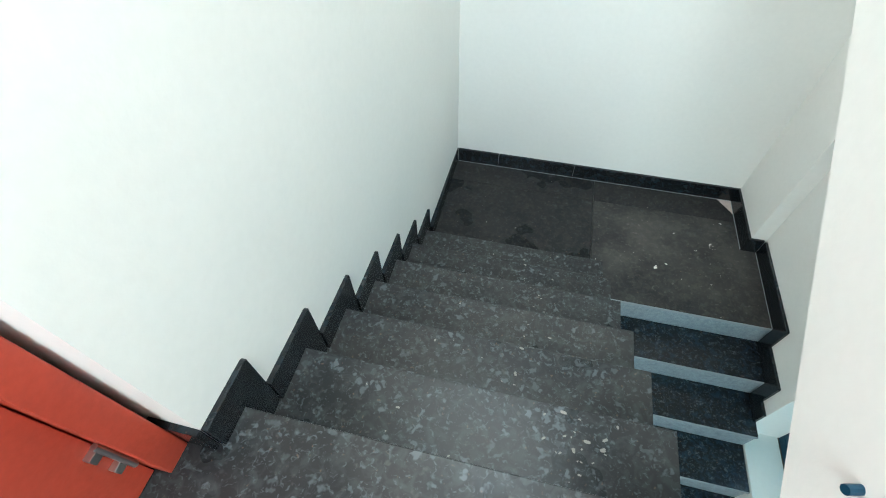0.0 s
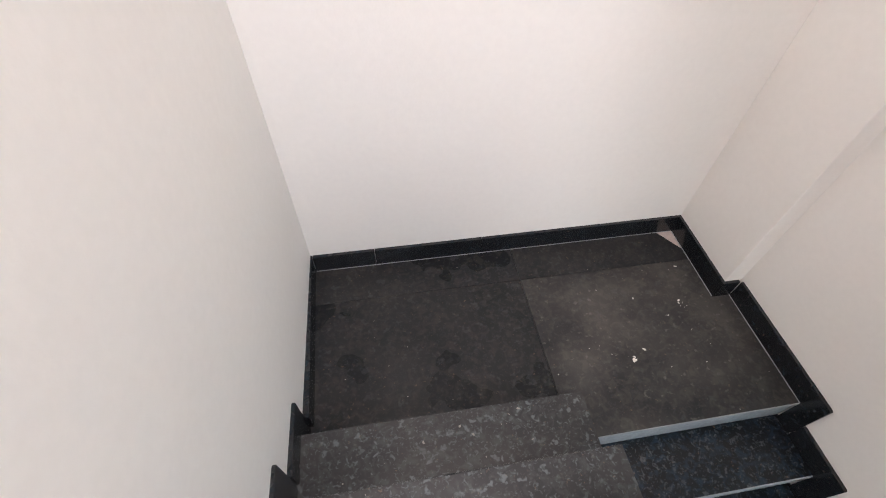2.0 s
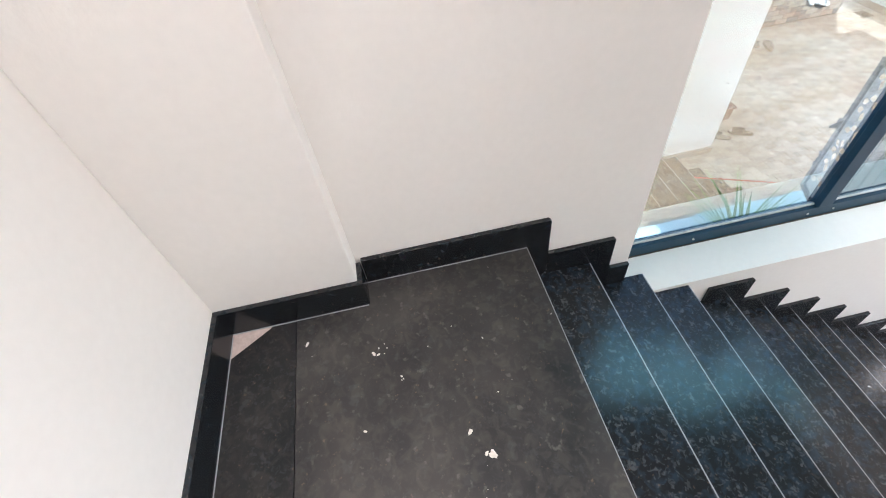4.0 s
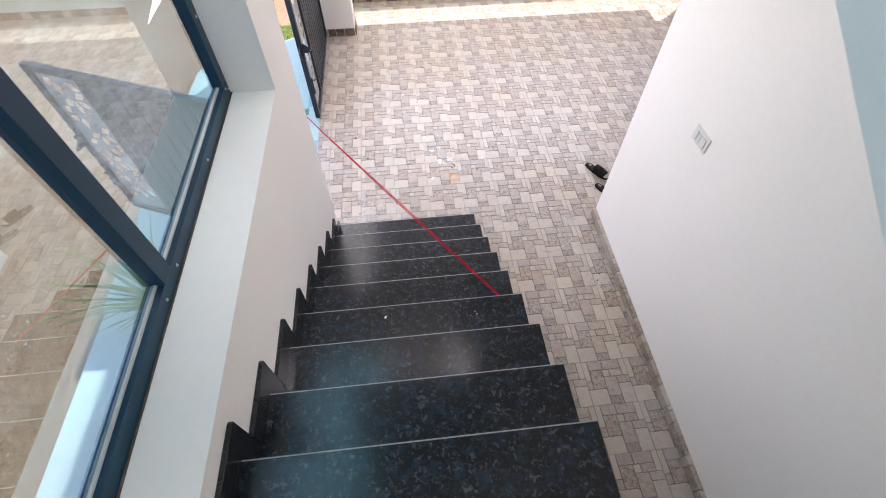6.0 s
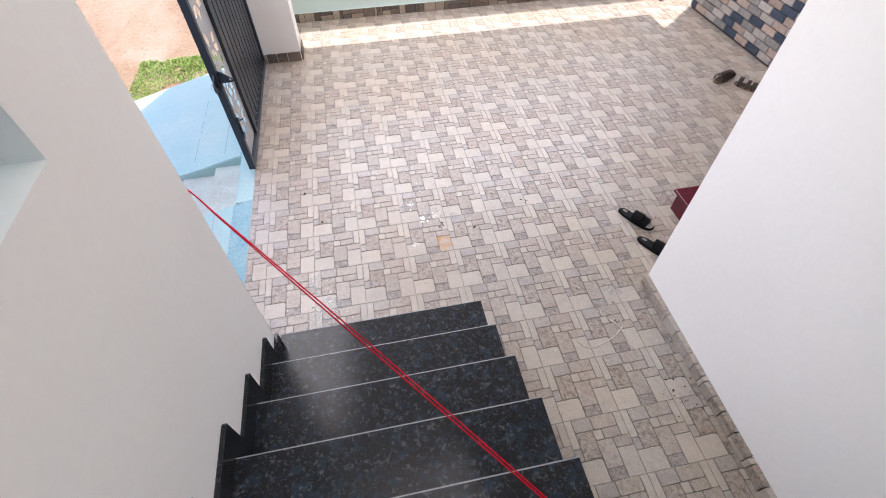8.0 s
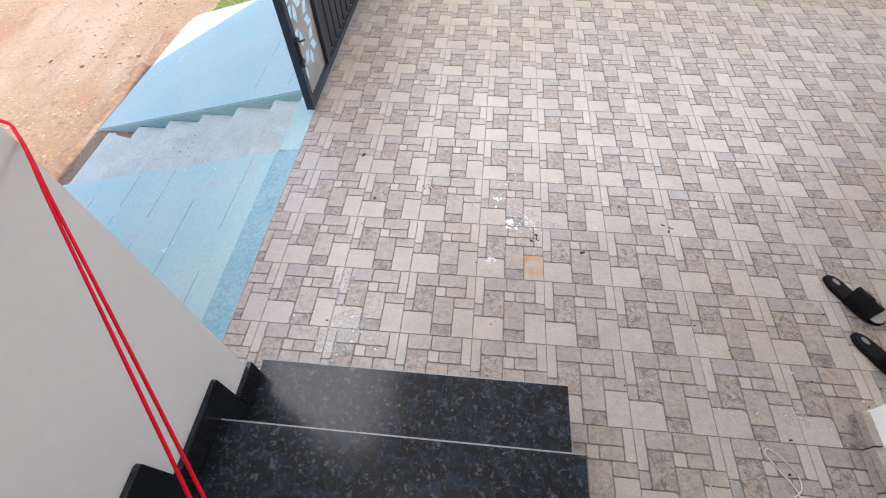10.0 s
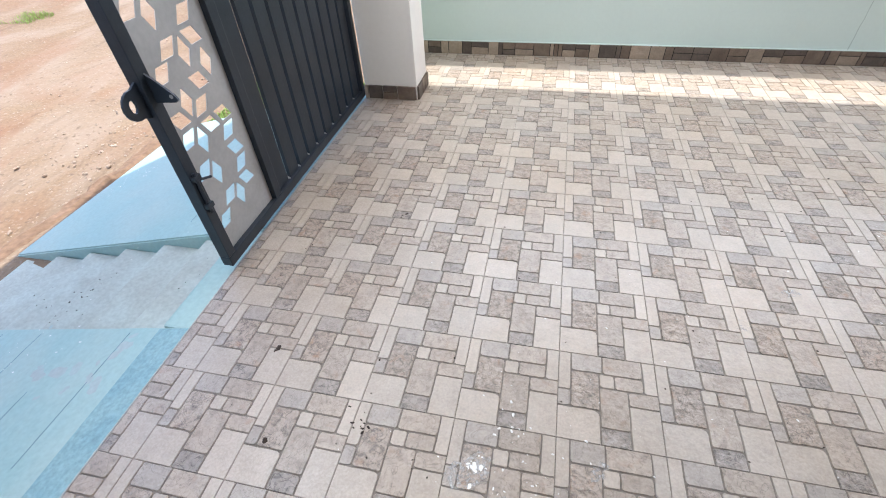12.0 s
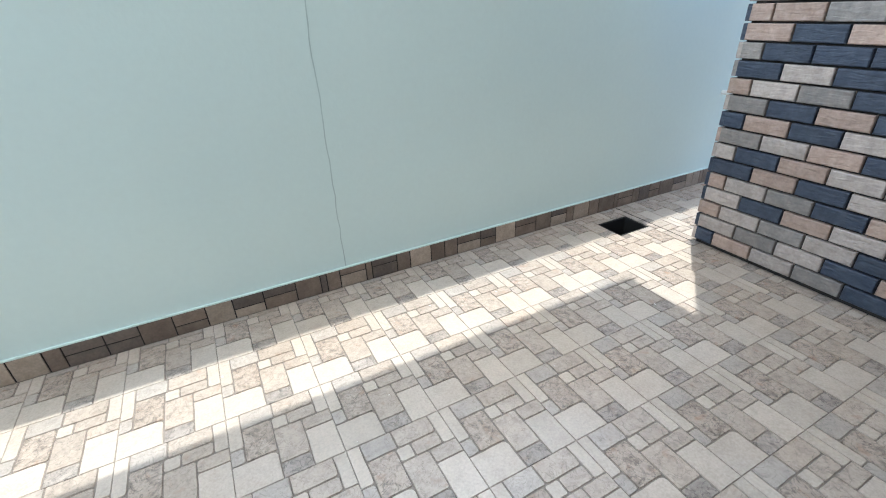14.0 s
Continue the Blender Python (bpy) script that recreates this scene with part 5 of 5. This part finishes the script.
# ---- brick cladding ----
def shared_piece(name, w, d, h, mat, chamfer):
    """A block with chamfered front edges: x is its depth, front at x = 0."""
    c = chamfer
    bm = bmesh.new()
    a = [bm.verts.new(p) for p in ((0.02, 0, 0), (0.02, w, 0), (0.02, w, h), (0.02, 0, h))]
    b = [bm.verts.new(p) for p in ((c, 0, 0), (c, w, 0), (c, w, h), (c, 0, h))]
    f = [bm.verts.new(p) for p in ((0, c, c), (0, w - c, c), (0, w - c, h - c), (0, c, h - c))]
    for p, q in ((a, b), (b, f)):
        for i in range(4):
            j = (i + 1) % 4
            bm.faces.new((p[i], p[j], q[j], q[i]))
    bm.faces.new(f)
    bmesh.ops.recalc_face_normals(bm, faces=bm.faces[:])
    return mesh_of(name, bm, mat)
BP, CP, BW, BH = 0.186, 0.0718, 0.178, 0.063
brick_wall = empty("brick_cladding", "wall clad with rustic dark, grey, beige and tan brick tiles", "wall", kind="structure")
rnd = random.Random(77)
brick_meshes = {}
def brick_mesh(w, mi):
    key = (round(w, 3), mi)
    if key not in brick_meshes:
        brick_meshes[key] = shared_piece("brick", w, 0.02, BH, M_BRICKS[mi], 0.0035)
    return brick_meshes[key]
order = (0, 2, 1, 2, 0, 3, 2, 1, 0, 3)
rest = []
for c in range(42):
    z = 0.022 + CP * c
    first = (0.5, 1.0, 0.5, 0.92, 0.45, 1.0)[c % 6] * BP
    y = 1.533
    w = first - 0.008
    k = rnd.randrange(10)
    while y - w > -1.97:
        mi = order[k % 10] if rnd.random() > 0.15 else rnd.randrange(4)
        if c < 17:
            ob = new("brick", brick_mesh(w, mi))
            ob.parent = brick_wall
            ob.location = (2.873, y - w, z)
            ob.rotation_euler = (0, radians(rnd.uniform(-0.5, 0.5)), 0)
        else:
            rest.append((y - w, z, w, mi))
        y -= w + 0.008
        w = BW
        k += 1
bm = bmesh.new()
for y, z, w, mi in rest:
    n0 = len(bm.verts)
    bm_box(2.873, 2.893, y, y + w, z, z + BH, bm=bm)
me = mesh_of("brick_rest", bm, M_BRICKS[0])
for m_ in M_BRICKS[1:]:
    me.materials.append(m_)
for i, r_ in enumerate(rest):
    for f in range(6):
        me.polygons[i * 6 + f].material_index = r_[3]
ob = new("upper_bricks", me); ob.parent = brick_wall; tagged(ob, kind="stuff")
# bricks on the end face of that wall
for c in range(17):
    for i in range(5):
        w = BW if (i or c % 2) else BW / 2
        ob = new("brick", brick_mesh(w, rnd.randrange(4)))
        ob.parent = brick_wall
        ob.matrix_basis = Matrix.Translation((2.875 + i * BP - (BP / 2 if (i and not c % 2) else 0), 1.552, 0.022 + CP * c)) @ Matrix.Rotation(radians(-90), 4, "Z")

# ---- tile skirtings ----
def cut_skirting(name, label, length, height, make, seed, mats=None):
    """A band of tile cuttings; make(a, b, z0, z1) gives the place of one."""
    e = empty(name, label, "skirting", kind="structure")
    r = random.Random(seed)
    mats = mats or M_SKIRTS
    u = 0.0
    while u < length - 0.02:
        w = r.choice((0.03, 0.06, 0.075, 0.10, 0.12, 0.13)) * r.uniform(0.9, 1.1)
        b = min(length, u + w)
        m_ = r.choice((0, 0, 1, 1, 1, 2))
        if w > 0.09 and r.random() < 0.6:
            h_ = height * r.uniform(0.4, 0.65)
            part("skirting_piece", bm_box(*make(u, b - 0.005, 0.001, h_), 0.002), mats[m_], e)
            part("skirting_piece", bm_box(*make(u, b - 0.005, h_ + 0.005, height), 0.002), mats[r.choice((1, 2))], e)
        else:
            part("skirting_piece", bm_box(*make(u, b - 0.005, 0.001, height), 0.002), mats[m_], e)
        u = b
    return e
cut_skirting("skirting_compound", "band of brown stone tile cuttings along the mint wall", 7.2, 0.092, lambda a, b, c, d: (-1.79 + a, -1.79 + b, Y_CWALL - 0.014, Y_CWALL - 0.0095, c, d), 41)
cut_skirting("skirting_house", "band of beige stone tile cuttings along the house wall", 2.6, 0.07, lambda a, b, c, d: (x_house(-1.985 - (a + b) / 2) - 0.03, x_house(-1.985 - (a + b) / 2) + 0.01, -1.985 - b, -1.985 - a, c, d), 42, [M_TILES[0], M_TILES[1], M_TILES[3]])
cut_skirting("skirting_pillar_front", "stone tile base of the gate pillar", 0.372, 0.088, lambda a, b, c, d: (-1.925 + a, -1.925 + b, 1.206, 1.219, c, d), 43)
cut_skirting("skirting_pillar_side", "stone tile base on the gate pillar's side", 0.255, 0.088, lambda a, b, c, d: (-1.566, -1.553, 1.22 + a, 1.22 + b, c, d), 44)
structure("skirting_bed", bm_box(-1.79, 5.41, Y_CWALL - 0.009, Y_CWALL - 0.0003, 0.0, 0.0925), M_MORTAR, "dark mortar bed behind the tile band", "trim")
structure("skirting_cap", bm_box(-1.79, 5.4, Y_CWALL - 0.013, Y_CWALL - 0.001, 0.0935, 0.099), M_MINT, "mint painted cement line above the tile band", "trim")

structure("joint_line", bm_box(2.868, 2.873, 1.54, Y_CWALL - 0.015, -0.002, 0.0008), M_MORTAR, "dark joint between the porch and the side passage", "joint")
# ---- porch tiles ----
PATTERN = (  # u0, u1, v0, v1 from the far left corner, stone kind
    (0.0, 0.13, 0.0, 0.46, 0), (0.13, 0.455, 0.0, 0.22, 2), (0.455, 0.865, 0.0, 0.22, 1), (0.865, 1.0, 0.0, 0.385, 0),
    (0.13, 0.42, 0.22, 0.65, 3), (0.42, 0.575, 0.22, 0.385, 0), (0.575, 0.865, 0.22, 0.385, 1), (0.0, 0.13, 0.46, 0.65, 2),
    (0.42, 0.705, 0.385, 0.825, 1), (0.705, 1.0, 0.385, 0.55, 1), (0.705, 1.0, 0.55, 1.0, 0), (0.0, 0.42, 0.65, 1.0, 0), (0.42, 0.705, 0.825, 1.0, 4))
TILE, X_TILES = 0.3, -1.925
def piece_points(u0, u1, v0, v1):
    """Worn, rounded outline, counter-clockwise, in tile metres from the tile's near left corner."""
    g, e = 0.0015, 0.0005
    x0, x1 = u0 * TILE + (e if u0 == 0 else g), u1 * TILE - (e if u1 == 1 else g)
    y0, y1 = (1 - v1) * TILE + (e if v1 == 1 else g), (1 - v0) * TILE - (e if v0 == 0 else g)
    wr = random.Random(round(1000 * u0 + 77 * v0 * 100))
    r = [wr.uniform(0.004, 0.009) for _ in range(4)]
    edge = (v1 == 1, u1 == 1, v0 == 0, u0 == 0)               # sides on the tile's own rim: near, right, far, left
    for k in range(4):
        if edge[k] or edge[k - 1]:
            r[k] = 0.001
    if (u0, v0) == (0.0, 0.65):
        r[2] = 0.015
    corners = ((x0, y0, 1, 1), (x1, y0, -1, 1), (x1, y1, -1, -1), (x0, y1, 1, -1))
    pts = []
    for k, (cx, cy, sx_, sy_) in enumerate(corners):
        q = r[k]
        ends = [(cx, cy + sy_ * q), (cx + sx_ * 0.3 * q, cy + sy_ * 0.3 * q), (cx + sx_ * q, cy)]
        if k in (1, 3):
            ends.reverse()
        pts += ends
        nx, ny = corners[(k + 1) % 4][:2]
        for f in (0.36, 0.68):
            w = 0.0 if edge[k] else wr.uniform(-0.0012, 0.0009)
            px_, py_ = cx + (nx - cx) * f, cy + (ny - cy) * f
            pts.append((px_, py_ - w) if k == 0 else (px_ + w, py_) if k == 1 else (px_, py_ + w) if k == 2 else (px_ - w, py_))
    return pts
def keep_side(pts, axis, limit, below):
    """The part of an outline on one side of a line."""
    out = []
    for p, q in zip(pts, pts[1:] + pts[:1]):
        a, b = ((limit - p[axis]), (limit - q[axis])) if below else ((p[axis] - limit), (q[axis] - limit))
        if a >= 0:
            out.append(p)
        if a * b < 0:
            f = a / (a - b)
            out.append((p[0] + (q[0] - p[0]) * f, p[1] + (q[1] - p[1]) * f))
    return out
def size_of(pts):
    return abs(sum(p[0] * q[1] - q[0] * p[1] for p, q in zip(pts, pts[1:] + pts[:1]))) / 2
def piece_geometry(verts, faces, mats, ox, oy, k):
    u0, u1, v0, v1, mi = PATTERN[k]
    pts = [(max(x, X_TILES - ox), min(y, Y_CWALL - 0.014 - oy)) for x, y in piece_points(u0, u1, v0, v1)]
    x0, x1, y0, y1 = PIT[0] - ox, PIT[1] - ox, PIT[2] - oy, PIT[3] - oy
    if min(p[0] for p in pts) < x1 and max(p[0] for p in pts) > x0 and min(p[1] for p in pts) < y1 and max(p[1] for p in pts) > y0:
        pts = max((keep_side(pts, 0, x0, True), keep_side(pts, 0, x1, False), keep_side(pts, 1, y0, True), keep_side(pts, 1, y1, False)), key=size_of)
        if size_of(pts) < 0.0001:
            return
    n, o = len(pts), len(verts)
    cx, cy = sum(p[0] for p in pts) / n, sum(p[1] for p in pts) / n
    verts += [(ox + x, oy + y, -0.0034) for x, y in pts]
    verts += [(ox + x + (0.0012 if x < cx else -0.0012), oy + y + (0.0012 if y < cy else -0.0012), 0.0) for x, y in pts]
    for i in range(n):
        j = (i + 1) % n
        faces.append((o + i, o + j, o + n + j, o + n + i))
    faces.append(tuple(range(o + n, o + 2 * n)))
    mats += [mi] * (n + 1)
def mesh_from(name, verts, faces, mats):
    me = bpy.data.meshes.new(name)
    me.from_pydata(verts, [], faces)
    for m_ in M_TILES:
        me.materials.append(m_)
    me.polygons.foreach_set("material_index", mats)
    me.update()
    return me
paving = empty("porch_tiles", "beige and grey stone-pattern porch tiles", "floor tiles", kind="structure")
one = []
for k in range(len(PATTERN)):
    v_, f_, m_ = [], [], []
    piece_geometry(v_, f_, m_, 0, 0, k)
    one.append(mesh_from("tile_stone", v_, f_, m_))
near, far_v, far_f, far_m = [], [], [], []
for i in range(-7, 19):
    for j in range(-15, 7):
        x, y = i * TILE, j * TILE
        if x > 2.7 and y < 1.4:
            continue
        if x > 0.4 and y < -2.35:
            continue
        single = -5 <= i <= 0 and -4 <= j <= -1 and not (i == 0 and j == -4)
        for k, pt in enumerate(PATTERN):
            px0, px1 = x + pt[0] * TILE, x + pt[1] * TILE
            py0, py1 = y + (1 - pt[3]) * TILE, y + (1 - pt[2]) * TILE
            if px1 < X_TILES + 0.012 or py0 > Y_CWALL - 0.025:
                continue
            if single:
                ob = new("tile_stone", one[k])
                ob.parent = paving
                ob.location = (x, y, 0)
            else:
                piece_geometry(far_v, far_f, far_m, x, y, k)
ob = new("far_tiles", mesh_from("far_tiles", far_v, far_f, far_m))
ob.parent = paving
tagged(ob, kind="stuff")
# rust-stained stone
v_, f_, m_ = [], [], []
piece_geometry(v_, f_, m_, 0, 0, 10)
me = mesh_from("rust_stain", v_, f_, m_)
me.materials.clear(); me.materials.append(M_RUST)
me.polygons.foreach_set("material_index", [0] * len(me.polygons))
ob = new("rust_stained_stone", me)
ob.location = (-0.9, -1.5, 0.0006)
ob.parent = paving
tagged(ob, "orange rust-stained tile stone")
